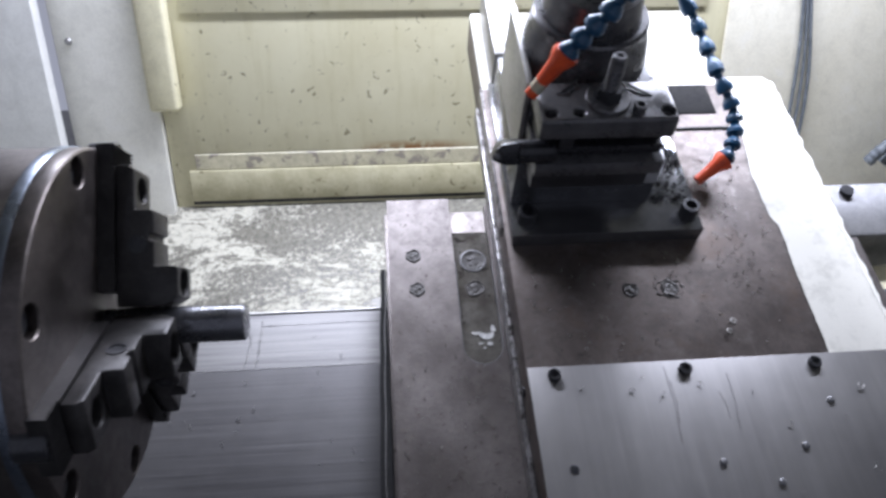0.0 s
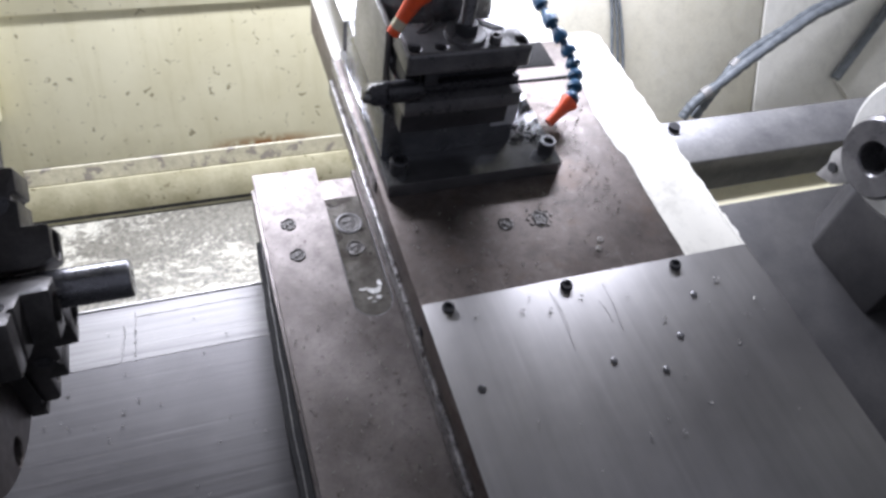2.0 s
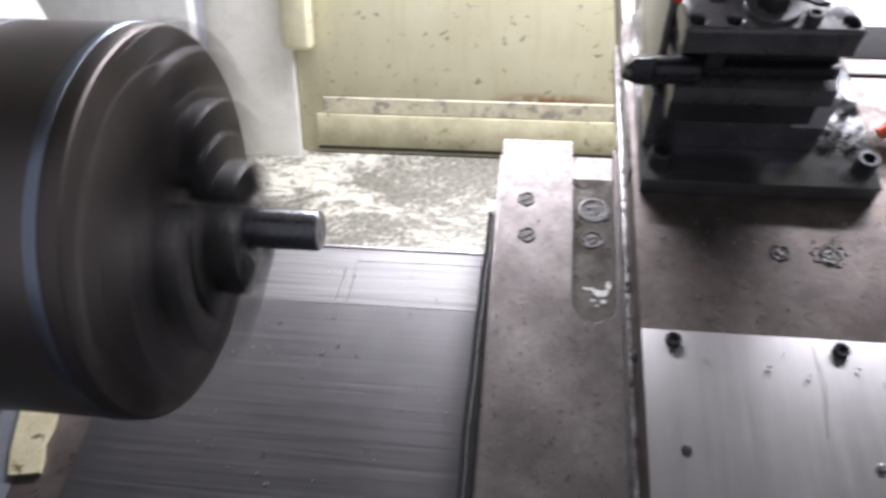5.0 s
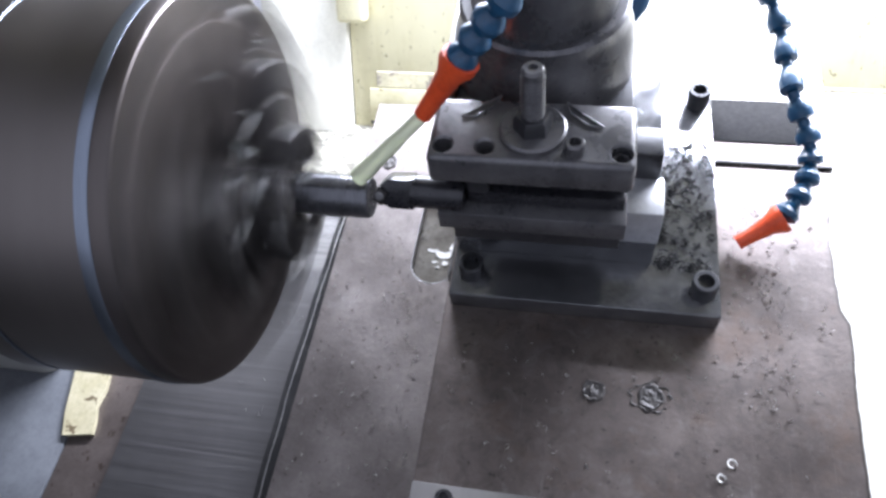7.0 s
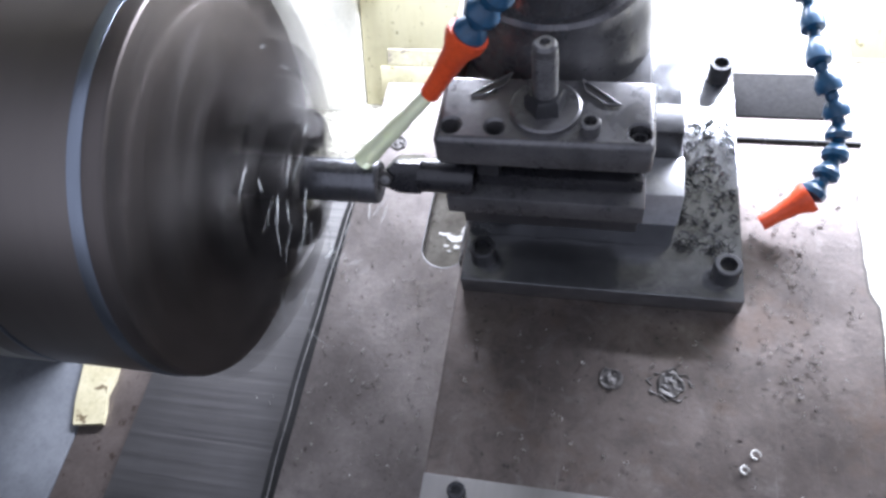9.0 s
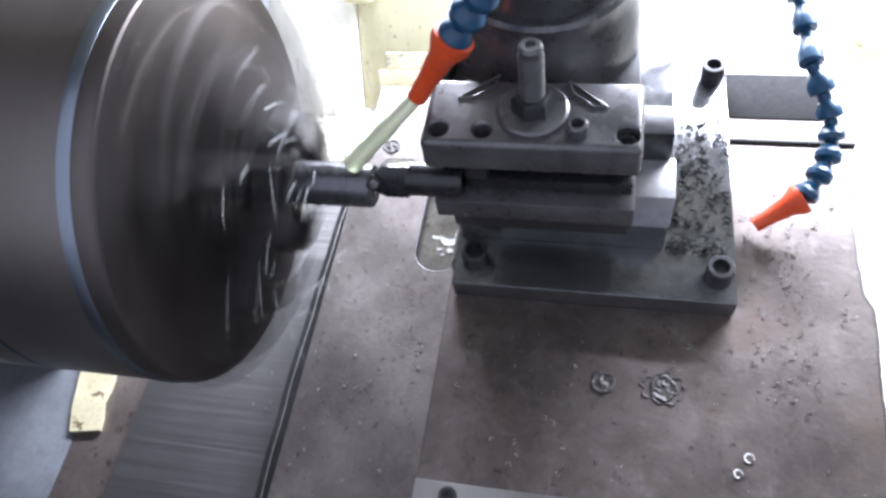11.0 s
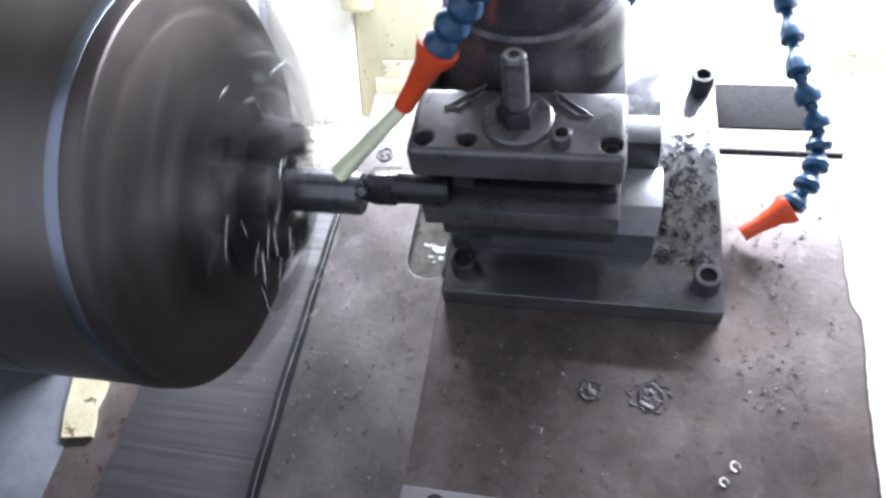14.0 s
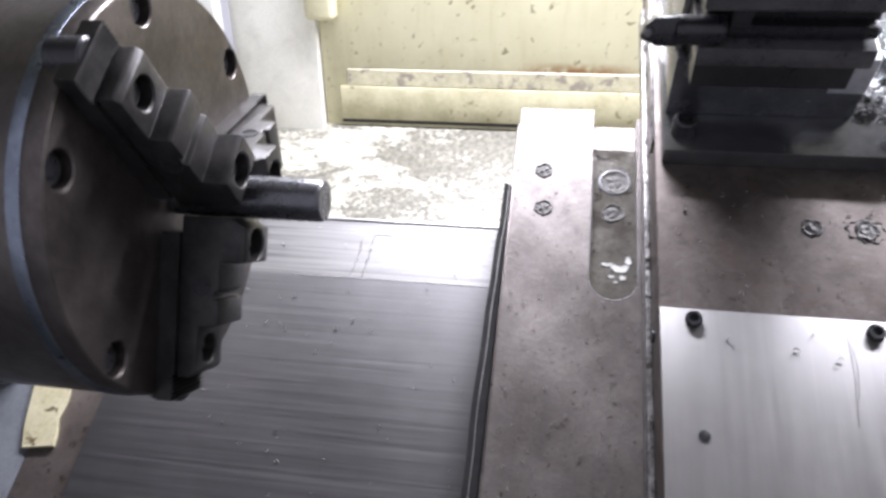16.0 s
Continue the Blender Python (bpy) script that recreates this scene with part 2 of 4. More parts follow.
ALU = brushed("aluminium_sheet", (0.225, 0.22, 0.22), (0.265, 0.26, 0.258), 90, 5, 0.42, 0.8, None, 0.06, 0.07, 0.25)
COVER = brushed("scratched_way_cover", (0.075, 0.073, 0.075), (0.12, 0.117, 0.119), 4, 260, 0.5, 0.6, (-0.208, -0.13))


def tray_paint():
    """Whitish paint, flecked and scratched through; bare dirty metal towards the way cover and the saddle."""
    n = Nodes("peeling_tray_paint")
    big = n.noise(5, 6, 0.65, n.stretch(0.7, 1.6, 1), 0.9)
    fine = n.noise(110, 5, 0.75)
    flecks = n.noise(46, 5, 0.7, n.stretch(0.7, 1.0, 1), 1.0)
    scratch = n.noise(1.0, 4, 0.6, n.stretch(18, 110, 20), 0.3)
    bare = n.math("ADD", n.ramp(n.axis(0), -0.2, 0.05, 0.0, 0.2), n.ramp(n.axis(1), 0.0, -0.13, 0.0, 0.2))
    m = n.ramp(n.math("SUBTRACT", n.math("ADD", n.math("MULTIPLY", big, 1.5), n.math("MULTIPLY", fine, 0.5)), bare), 0.93, 1.06)
    m = n.math("MULTIPLY", m, n.ramp(flecks, 0.6, 0.53, 0.1, 1.0))
    m = n.math("MULTIPLY", m, n.ramp(scratch, 0.64, 0.55, 0.25, 1.0))
    c = n.mix(n.ramp(fine, 0.35, 0.65), (0.09, 0.086, 0.072), (0.23, 0.22, 0.18))
    c = n.mix(n.math("MULTIPLY", m, n.ramp(fine, 0.3, 0.55, 0.7, 1.0)), c, (0.5, 0.485, 0.405))
    n.bump(m, 0.6, 0.001)
    return n.set(c, n.ramp(m, 0, 1, 0.35, 0.5), 0.0)


def slide_paint():
    """Bare oiled iron; white paint, worn to a ragged edge, along its outer side and over its rear."""
    n = Nodes("cross_slide_iron")
    big = n.noise(9, 5, 0.65)
    fine = n.noise(260, 3, 0.7)
    spots = n.noise(190, 4, 0.6)
    rust = n.noise(13, 4, 0.7)
    c = n.mix(n.ramp(big, 0.35, 0.65), (0.07, 0.058, 0.053), (0.14, 0.118, 0.108))
    mid = n.noise(48, 6, 0.75, distort=0.4)
    c = n.mix(n.ramp(mid, 0.5, 0.7, 0, 0.6), c, (0.035, 0.03, 0.028))
    c = n.mix(n.ramp(mid, 0.46, 0.28, 0, 0.6), c, (0.2, 0.185, 0.175))
    c = n.mix(n.ramp(rust, 0.55, 0.75, 0, 0.55), c, (0.1, 0.06, 0.038))
    lines = n.noise(1.0, 3, 0.6, n.stretch(420, 6, 40))
    c = n.mix(n.ramp(lines, 0.68, 0.74, 0, 0.35), c, (0.25, 0.24, 0.23))
    c = n.mix(n.ramp(spots, 0.64, 0.7, 0, 0.8), c, (0.03, 0.026, 0.024))
    edge = n.noise(16, 5, 0.6)
    x = n.math("ADD", n.axis(0), n.math("MULTIPLY", n.math("SUBTRACT", edge, 0.5), 0.009))
    y = n.axis(1)
    notch = n.math("MULTIPLY", n.ramp(y, -0.100, -0.112), n.ramp(y, -0.116, -0.28, 0.005, 0.0))
    x = n.math("SUBTRACT", x, n.math("ADD", notch, n.ramp(y, -0.03, 0.14, 0.0, 0.024)))
    x = n.math("MULTIPLY", x, n.ramp(y, -0.289, -0.287))
    c = n.mix(n.math("MULTIPLY", n.ramp(x, 0.4558, 0.4568), 0.85), c, (0.03, 0.026, 0.022))
    white = n.math("MAXIMUM", n.ramp(x, 0.4578, 0.459), n.ramp(n.axis(1), 0.134, 0.136))
    white = n.math("MULTIPLY", white, n.ramp(n.axis(2), 0.055, 0.06))
    c = n.mix(n.math("MULTIPLY", white, n.ramp(n.noise(38, 5, 0.7), 0.3, 0.5, 0.75, 1.0)), c, (0.6, 0.588, 0.53))
    n.bump(n.math("ADD", n.math("ADD", fine, big), n.math("MULTIPLY", white, 1.5)), 0.3, 0.0006)
    r = n.math("ADD", n.ramp(n.math("ADD", big, n.math("MULTIPLY", mid, 0.8)), 0.6, 1.2, 0.32, 0.6), n.math("MULTIPLY", white, 0.1))
    return n.set(c, r, n.math("MULTIPLY", n.math("SUBTRACT", 1.0, white), 0.58))


def coolant():
    n = Nodes("milky_coolant")
    c = n.mix(n.noise(60, 3), (0.66, 0.72, 0.52), (0.78, 0.82, 0.66))
    n.b.inputs["Transmission Weight"].default_value = 0.45
    n.b.inputs["IOR"].default_value = 1.33
    return n.set(c, 0.12, 0.0)


def mist(name, cover):
    """Fine drops that cover only a share of what lies behind them."""
    n = Nodes(name)
    n.b.inputs["Alpha"].default_value = cover
    return n.set(n.mix(n.noise(60, 3), (0.7, 0.74, 0.74), (0.82, 0.85, 0.83)), 0.3)


def wall_paint():
    """Cream paint with flecks, drips, a grimy foot and a rusty seam."""
    n = Nodes("grimy_cream_paint")
    big, flecks = n.noise(5, 5, 0.65), n.noise(62, 4, 0.6, distort=0.7)
    drips = n.noise(1.0, 4, 0.6, n.stretch(38, 38, 4))
    c = n.mix(n.ramp(big, 0.35, 0.65), (0.57, 0.535, 0.36), (0.65, 0.62, 0.44))
    c = n.mix(n.ramp(drips, 0.52, 0.8, 0, 0.45), c, (0.42, 0.38, 0.2))
    z = n.axis(2)
    foot = n.math("MULTIPLY", n.ramp(z, -0.03, -0.12), n.ramp(n.noise(14, 6, 0.7), 0.4, 0.6, 0.2, 0.85))
    c = n.mix(foot, c, (0.36, 0.33, 0.2))
    c = n.mix(n.ramp(flecks, 0.635, 0.68, 0, 0.8), c, (0.17, 0.14, 0.07))
    specks = n.noise(150, 3, 0.6, n.stretch(1, 1, 0.6), 0.4)
    c = n.mix(n.ramp(specks, 0.7, 0.74, 0, 0.7), c, (0.16, 0.135, 0.07))
    near = n.math("MULTIPLY", n.ramp(n.math("ABSOLUTE", n.math("ADD", z, 0.076), 0.0), 0.018, 0.002), n.ramp(n.math("ABSOLUTE", n.math("SUBTRACT", n.axis(0), 0.06), 0.0), 0.13, 0.03))
    c = n.mix(n.math("MULTIPLY", near, n.ramp(n.noise(30, 5, 0.7), 0.36, 0.52)), c, (0.26, 0.11, 0.025))
    n.bump(n.math("ADD", big, flecks), 0.12, 0.0008)
    return n.set(c, n.ramp(drips, 0.3, 0.8, 0.5, 0.32))


WALL = wall_paint()
TRAY = tray_paint()
SLIDE = slide_paint()
WATER = coolant()


# ---- the setting: an enclosure round a lathe bed that leans back by 30 degrees ----
def slab(name, x0, x1, y0, y1, z0, z1, material, label, bevel=0.002):
    """A piece of the upright enclosure."""
    return solid(name, box(x0, x1, y0, y1, z0, z1, bevel), material, label, kind="structure")


def on_bed(ob):
    ob.matrix_world = BED
    return ob


slab("wall_back", -0.41, 1.9, 0.5, 0.53, -0.5, 1.3, WALL, "cream painted steel back wall with rust specks")
trim = thing("back_trim", "cream sheet-metal trim along the foot of the back wall", "trim", kind="structure")
part("foot_strip", box(-0.377, 0.62, 0.4925, 0.499, -0.172, -0.109, 0.002), WALL, trim)
part("ledge", prism([(0.4985, -0.1075), (0.4955, -0.107), (0.4965, -0.079), (0.4985, -0.077)], -0.362, 0.62,
     Matrix(((0, 0, 1, 0), (1, 0, 0, 0), (0, 1, 0, 0), (0, 0, 0, 1)))), SCUFFED, trim)
# a black strip stands in for the shadow line below the foot strip
part("foot_shadow", box(-0.377, 0.62, 0.4955, 0.499, -0.179, -0.1725), RUBBER, trim, "dark strip standing for the shadow under the trim")
slab("wall_upper", -0.355, 0.62, 0.4945, 0.4985, 0.183, 1.29, WALL, "cream upper panel lapped over the back wall")
slab("wall_panel", 0.66, 1.205, 0.489, 0.4985, -0.5, 1.3, BEIGE, "beige painted panel of the back wall")
slab("wall_left", -0.574, -0.412, 0.485, 0.515, -0.5, 1.3, PALE, "pale painted sheet panel beside the headstock")
slab("wall_far_left", -1.5, -0.576, 0.43, 0.46, -0.5, 1.3, SHADEGREY, "light grey painted headstock-side panel, its shade put into the grey")
column = thing("cable_cover", "cream folded cable cover ending above the tray", "cable cover")
part("cover", box(-0.423, -0.370, 0.462, 0.4985, 0.014, 1.2, 0.008, 3), CREAM, column)
part("screw", turned([(0.006, 0), (0.006, 0.003), (0.004, 0.005), (0, 0.005)], (-0.548, 0.485, 0.14), "y", 16, Matrix.Translation((-0.548, 0.485, 0.14)) @ Matrix.Rotation(radians(90), 4, "X")), STEEL, column)
# end walls and roof: out of view, added to close off outside light
slab("wall_right", 1.9, 1.93, -0.9, 0.5, -0.9, 1.3, PALE, "unseen pale painted end wall, added to close the enclosure")
slab("wall_end_left", -1.53, -1.5, -0.9, 0.46, -0.9, 1.3, GREY, "unseen grey painted end wall, added to close the enclosure")
slab("ceiling", -1.5, 1.9, -0.8, 0.5, 1.3, 1.33, PALE, "unseen pale painted enclosure roof, added to shut out light")
# door panels out of view, added to hold back light from the front
door = thing("door_front", "unseen charcoal sheet-metal sliding door with an open window, added to cut front light", "door", kind="structure")
part("lower_panel", box(-1.5, 1.9, -0.797, -0.775, -0.9, -0.05, 0.003), CHARCOAL, door)
part("upper_panel", box(-1.5, 1.9, -0.797, -0.775, 0.65, 1.3, 0.003), CHARCOAL, door)
part("side_panel", box(-1.5, -0.6, -0.797, -0.775, -0.05, 0.65, 0.003), CHARCOAL, door)
part("side_panel", box(0.7, 1.9, -0.797, -0.775, -0.05, 0.65, 0.003), CHARCOAL, door)
# floor out of view, added to stop ambient light coming from below
slab("floor", -6, 6, -6, 6, -1.3, -1.25, CONCRETE, "unseen grey concrete floor, added to block light from below")
slab("wall_seam", 1.212, 1.9, 0.488, 0.4985, -0.5, 1.3, PALE, "pale overlapping panel of the back wall")

on_bed(solid("chip_tray", box(-0.95, 1.6, -0.2, 0.42, -0.44, -0.41, 0.002), TRAY, "chip tray with white paint peeling off dirty grey metal", kind="structure"))
on_bed(solid("bed", box(-1.0, 1.5, -0.56, -0.135, -0.41, -0.062, 0.004), GREY, "grey cast lathe bed under its covers", kind="structure"))
cover = on_bed(thing("way_cover", "scratched grey steel way cover with a rubbed bright band", "way cover"))
part("sheet", box(-0.40, 0.05, -0.60, -0.1305, -0.056, -0.05, 0.0015), COVER, cover)
part("front_sheet", box(-0.4617, -0.30, -0.64, -0.2, -0.066, -0.0605, 0.0015), IRON, cover)


def ragged(x0, y0, x1, y1, n, amp, seed):
    """A wavering line on the way cover."""
    r = random.Random(seed)
    return [(x0 + (x1 - x0) * i / n + r.uniform(-amp, amp), y0 + (y1 - y0) * i / n + r.uniform(-amp, amp), -0.0499) for i in range(n + 1)]


for pts, rad in ((ragged(-0.24, -0.2085, 0.04, -0.2085, 60, 0.0005, 1), 0.0006), (ragged(-0.16, -0.151, 0.04, -0.1495, 50, 0.0007, 2), 0.0007),
                 (ragged(-0.161, -0.205, -0.158, -0.146, 34, 0.0016, 3), 0.0007), (ragged(-0.174, -0.204, -0.170, -0.16, 26, 0.0018, 4), 0.0006)):
    part("sealant_line", tube(pts, [rad * (0.35 + 0.9 * abs(noise.noise(Vector(p) * 130))) for p in pts], 6), LIP, cover, "dirty ragged line of old sealant")
part("rear_lip", box(-0.40, 0.05, -0.1342, -0.1312, -0.0502, -0.0488, 0.0006), STEEL, cover, "worn bright rear edge")
right = on_bed(thing("tail_way_cover", "dark oiled sheet cover over the tail end of the bed", "way cover"))
part("sheet", box(0.45, 1.5, -0.62, -0.155, -0.026, -0.02, 0.0015), DARKCOVER, right)
part("lower_strip", box(0.45, 1.5, -0.157, -0.10, -0.06, -0.05, 0.001), CREAM, right)
rail = on_bed(thing("rear_rail", "dull steel rail along the back of the bed", "rail"))
part("beam", box(0.60, 1.5, -0.078, 0.012, -0.09, -0.01, 0.004), RAIL, rail)
part("end_bolt", turned([(0.009, 0), (0.009, 0.006), (0, 0.006)], (0.632, -0.005, -0.0095)), BLACK, rail)
on_bed(solid("front_apron", box(-1.0, 1.5, -0.66, -0.625, -0.5, -0.06, 0.004), GREY, "grey sheet apron along the front of the bed", kind="structure"))

head = on_bed(thing("headstock", "grey painted headstock casting behind the chuck", "headstock"))
part("casting", box(-0.95, -0.50, -0.36, 0.02, -0.30, 0.34, 0.02, 3), GREY, head)
part("spindle_flange", turned([(0.10, -0.51), (0.10, -0.39), (0.092, -0.385), (0.092, -0.365), (0, -0.365)], (0, -0.294, 0.205), "x"), CHUCK, head)
part("painted_corner", prism([(-0.487, -0.34), (-0.446, -0.34), (-0.4405, -0.372), (-0.4425, -0.39), (-0.437, -0.405), (-0.4345, -0.4185), (-0.449, -0.421), (-0.4655, -0.4235), (-0.474, -0.4)], -0.066, -0.0555), DIRTY, head)
part("side_sheet", box(-0.9, -0.462, -0.64, -0.1345, -0.075, -0.0595, 0.002), SHEET, head)


# ---- the chuck and the bar in it ----
AX, AY, FACE = -0.294, 0.205, -0.232
chuck = thing("lathe_chuck", "large dark steel three-jaw chuck with a polished front edge", "chuck", BED @ pose(FACE, AX, AY))


def drilled(bm, cutters):
    """The solid bm less the cutters."""
    obs = []
    for own in (bm, cutters):
        bmesh.ops.recalc_face_normals(own, faces=own.faces[:])
        me = bpy.data.meshes.new("blank")
        own.to_mesh(me)
        own.free()
        obs.append(new("blank", me))
    cut = obs[0].modifiers.new("cut", "BOOLEAN")
    cut.operation, cut.object, cut.solver = "DIFFERENCE", obs[1], "EXACT"
    me = bpy.data.meshes.new_from_object(obs[0].evaluated_get(bpy.context.evaluated_depsgraph_get()))
    out = bmesh.new()
    out.from_mesh(me)
    bpy.data.meshes.remove(me)
    for ob in obs:
        me = ob.data
        bpy.data.objects.remove(ob)
        bpy.data.meshes.remove(me)
    return out


def holes(rows):
    bm = bmesh.new()
    for r, deep, at in rows:
        turned([(r, -deep), (r, 0.0), (r + 0.0012, 0.0012), (r + 0.0012, 0.006)], at, "x", 24, bm=bm)
    return bm


FIRST_JAW, FIRST_HOLE, HOLE_RING = 31, 58, 0.132
hole_at = [(0.0, HOLE_RING * math.cos(radians(FIRST_HOLE + 60 * k)), HOLE_RING * math.sin(radians(FIRST_HOLE + 60 * k))) for k in range(6)]
part("body", drilled(turned([(0.0, -0.0148), (0.147, -0.0148), (0.1472, -0.012), (0.147, -0.0035), (0.146, -0.001), (0.1445, 0), (0.0, 0)], m=AXES["x"], n=96),
     holes([(0.0118, 0.0125, (-0.0011, y, z)) for _, y, z in hole_at])), CHUCK, chuck, "flat chuck face in oily steel")
part("shell", turned([(0.141, -0.0202), (0.1475, -0.0212), (0.1475, -0.098), (0.1462, -0.0985), (0.1462, -0.1015), (0.1475, -0.102), (0.1475, -0.125), (0.141, -0.132), (0.05, -0.132)], axis="x", n=96), SHELL, chuck, "dark cylindrical chuck shell")
part("polished_edge", turned([(0.1462, -0.0125), (0.1474, -0.0130), (0.1483, -0.0145), (0.1483, -0.0210), (0.147, -0.0216)], axis="x", n=96), RING, chuck, "bright chamfered chuck edge")
part("rear_edge", turned([(0.1464, -0.1012), (0.1478, -0.1018), (0.1478, -0.1034), (0.147, -0.104)], axis="x", n=96), RING, chuck, "bright worn line round the shell")


def socket(r, h):
    """A cap screw along the spindle's axis, with a six-sided socket."""
    bm = turned([(r, 0), (r, h - 0.0008), (r - 0.0008, h), (r * 0.66, h)], m=AXES["x"], n=24)
    return turned([(r * 0.66, h + 0.0001), (r * 0.55, h + 0.0001), (r * 0.55, h - 0.005), (0, h - 0.005)], m=AXES["x"], n=6, bm=bm)


face_screw = finish("face_screw", socket(0.0098, 0.006), BLACK)
for _, y, z in hole_at:
    ob = new("face_screw", face_screw)
    ob.parent, ob.matrix_local = chuck, Matrix.Translation((-0.0125, y, z))


def jaw_profile():
    """Steps of the jaw as (distance from the axis, height over the chuck's face)."""
    return [(0.0158, 0.0135), (0.0158, 0.050), (0.022, 0.061), (0.047, 0.061), (0.048, 0.056), (0.048, 0.043), (0.068, 0.043), (0.069, 0.039), (0.074, 0.039),
            (0.075, 0.043), (0.093, 0.043), (0.094, 0.040), (0.094, 0.028), (0.127, 0.028), (0.131, 0.024), (0.131, 0.0135)]


def slide_profile():
    """The serrated master jaw under it."""
    pts = [(0.028, -0.0005), (0.028, 0.013), (0.1285, 0.013)]
    r = 0.1305
    while r < 0.146:
        pts += [(r, 0.0105), (r + 0.0014, 0.0135)]
        r += 0.0031
    return pts + [(0.1485, 0.012), (0.1485, -0.0005)]


SIDE = Matrix(((0, 1, 0, 0), (1, 0, 0, 0), (0, 0, 1, 0), (0, 0, 0, 1)))
SCREWS = ((0.0345, 0.061, 0.0118), (0.1125, 0.028, 0.0105))
jaw_mesh = finish("jaw", drilled(prism(jaw_profile(), -0.0205, 0.0205, SIDE, 0.0014), holes([(r, 0.013, (h - 0.0012, d, 0)) for d, h, r in SCREWS])), JAW)
slide_mesh = finish("jaw_slide", prism(slide_profile(), -0.0225, 0.0225, SIDE), JAW)
screw_mesh = finish("jaw_screw", socket(0.0085, 0.0065), BLACK)
nut_mesh = finish("slot_nut", turned([(0.0125, -0.012), (0.0125, 0.0085), (0.011, 0.010), (0.007, 0.010), (0.0065, 0.004), (0, 0.004)], m=AXES["x"], n=28), BLACK)
bore_mesh = finish("side_bore", turned([(0.0075, 0), (0.0075, 0.0010), (0.0055, 0.0010), (0.0055, 0.0003), (0, 0.0003)], n=20), BLACK)
for k in range(3):
    turn = Matrix.Rotation(radians(FIRST_JAW + 120 * k), 4, "X")
    j = new("jaw", jaw_mesh)
    j.parent, j.matrix_local = chuck, turn
    o = new("jaw_slide", slide_mesh)
    o.parent, o.matrix_local = chuck, turn
    o = new("slot_nut", nut_mesh)
    o.parent, o.matrix_local = chuck, turn @ Matrix.Translation((0, 0.1415, 0))
    for d, h, r in SCREWS:
        o = new("jaw_screw", screw_mesh)
        o.parent, o.matrix_local = j, Matrix.Translation((h - 0.0142, d, 0))
    for side in (1, -1):
        o = new("side_bore", bore_mesh)
        o.parent, o.matrix_local = j, Matrix.Translation((0.03, 0.066, 0.0203 * side)) @ Matrix.Rotation(0 if side > 0 else math.pi, 4, "X")

bar = thing("workpiece", "short bright steel bar held in the chuck jaws", "workpiece", BED @ pose(FACE, AX, AY))
part("shaft", turned([(0.0155, 0.0), (0.0155, 0.0955), (0.0150, 0.0958)], axis="x", n=48), BAR, bar)
part("turned_end", turned([(0.0150, 0.0952), (0.0154, 0.0957), (0.0154, 0.1085), (0.0150, 0.110), (0.0140, 0.111), (0.0062, 0.111)], axis="x", n=48), BAR, bar, "freshly turned end")
part("centre_bore", turned([(0.0066, 0.1108), (0.0060, 0.1112), (0.0045, 0.108), (0, 0.1065)], axis="x", n=24), BLACK, bar, "dark bored centre hole")


# ---- the carriage ----
saddle = thing("saddle", "oiled ground-iron lathe saddle with a milled oil pocket", "lathe saddle", BED)
# the pocket: a strip with a rounded end
end = [(0.1035 + 0.023 * math.cos(a), -0.219 + 0.023 * math.sin(a)) for a in [math.pi + math.pi * i / 14 for i in range(15)]]
part("body", box(-0.004, 0.62, -0.60, -0.012, -0.058, -0.0125, 0.002), SADDLE_IRON, saddle)
deck = [(0.0, -0.60), (0.60, -0.60), (0.60, -0.012), (0.1265, -0.012), (0.1265, -0.219)] + end[::-1][1:] + [(0.0806, 0.0), (0.0, 0.0)]
part("deck", prism(deck, -0.0125, 0.0), SADDLE_IRON, saddle, "pitted oiled deck with a rounded pocket")
part("pocket_rim", tube([(0.0815, -0.10, -0.0002)] + [(x, y, -0.0002) for x, y in end] + [(0.1262, -0.10, -0.0002)], 0.0006, 6), RAIL, saddle)
part("pocket_oil", prism([(0.0808, -0.05), (0.0808, -0.219)] + end + [(0.1262, -0.05)], -0.0124, -0.0085), worn("pooled_oil", (0.1, 0.09, 0.08), (0.2, 0.19, 0.17), 40, 0.12, 0.4, (0.04, 0.035, 0.03), 60, 0.6, 0.9, 70), saddle, "wet pooled coolant in the pocket")
rnd = random.Random(21)
lip = [(-0.0175 + 0.0022 * noise.noise(Vector((0, y * 18, 3))) + 0.006 * min(max((y + 0.33) / 0.21, 0), 1), y) for y in [-0.60 + 0.0125 * i for i in range(41)]]
def glint_outline(cx, cy, rx, ry, bend, seed):
    """Uneven outline of a painted glint on oil; bend makes a crescent of it."""
    pts = []
    for i in range(40):
        a = 2 * math.pi * i / 40
        k = 1 + 0.45 * noise.noise(Vector((1.7 * math.cos(a), 1.7 * math.sin(a), seed)))
        x = rx * k * math.cos(a)
        pts.append((cx + x, cy + ry * k * math.sin(a) + bend * (x / rx) ** 2))
    return pts


# pale patches painted where the lamp glints on the pocket's oil
for cx, cy, rx, ry, bend, seed in ((0.1105, -0.2030, 0.0095, 0.0040, 0.004, 1), (0.0975, -0.1985, 0.0055, 0.0016, 0.002, 5), (0.1130, -0.2125, 0.0035, 0.0024, 0.0, 8), (0.1020, -0.2115, 0.0028, 0.0014, 0.0, 11), (0.1065, -0.2175, 0.0022, 0.0011, 0.0, 14), (0.1185, -0.1925, 0.0028, 0.0045, 0.0, 17)):
    part("glint_patch", prism(glint_outline(cx, cy, rx, ry, bend, seed), -0.0086, -0.0076), GLEAM, saddle, "pale patch painted as a glint on the pocket oil")
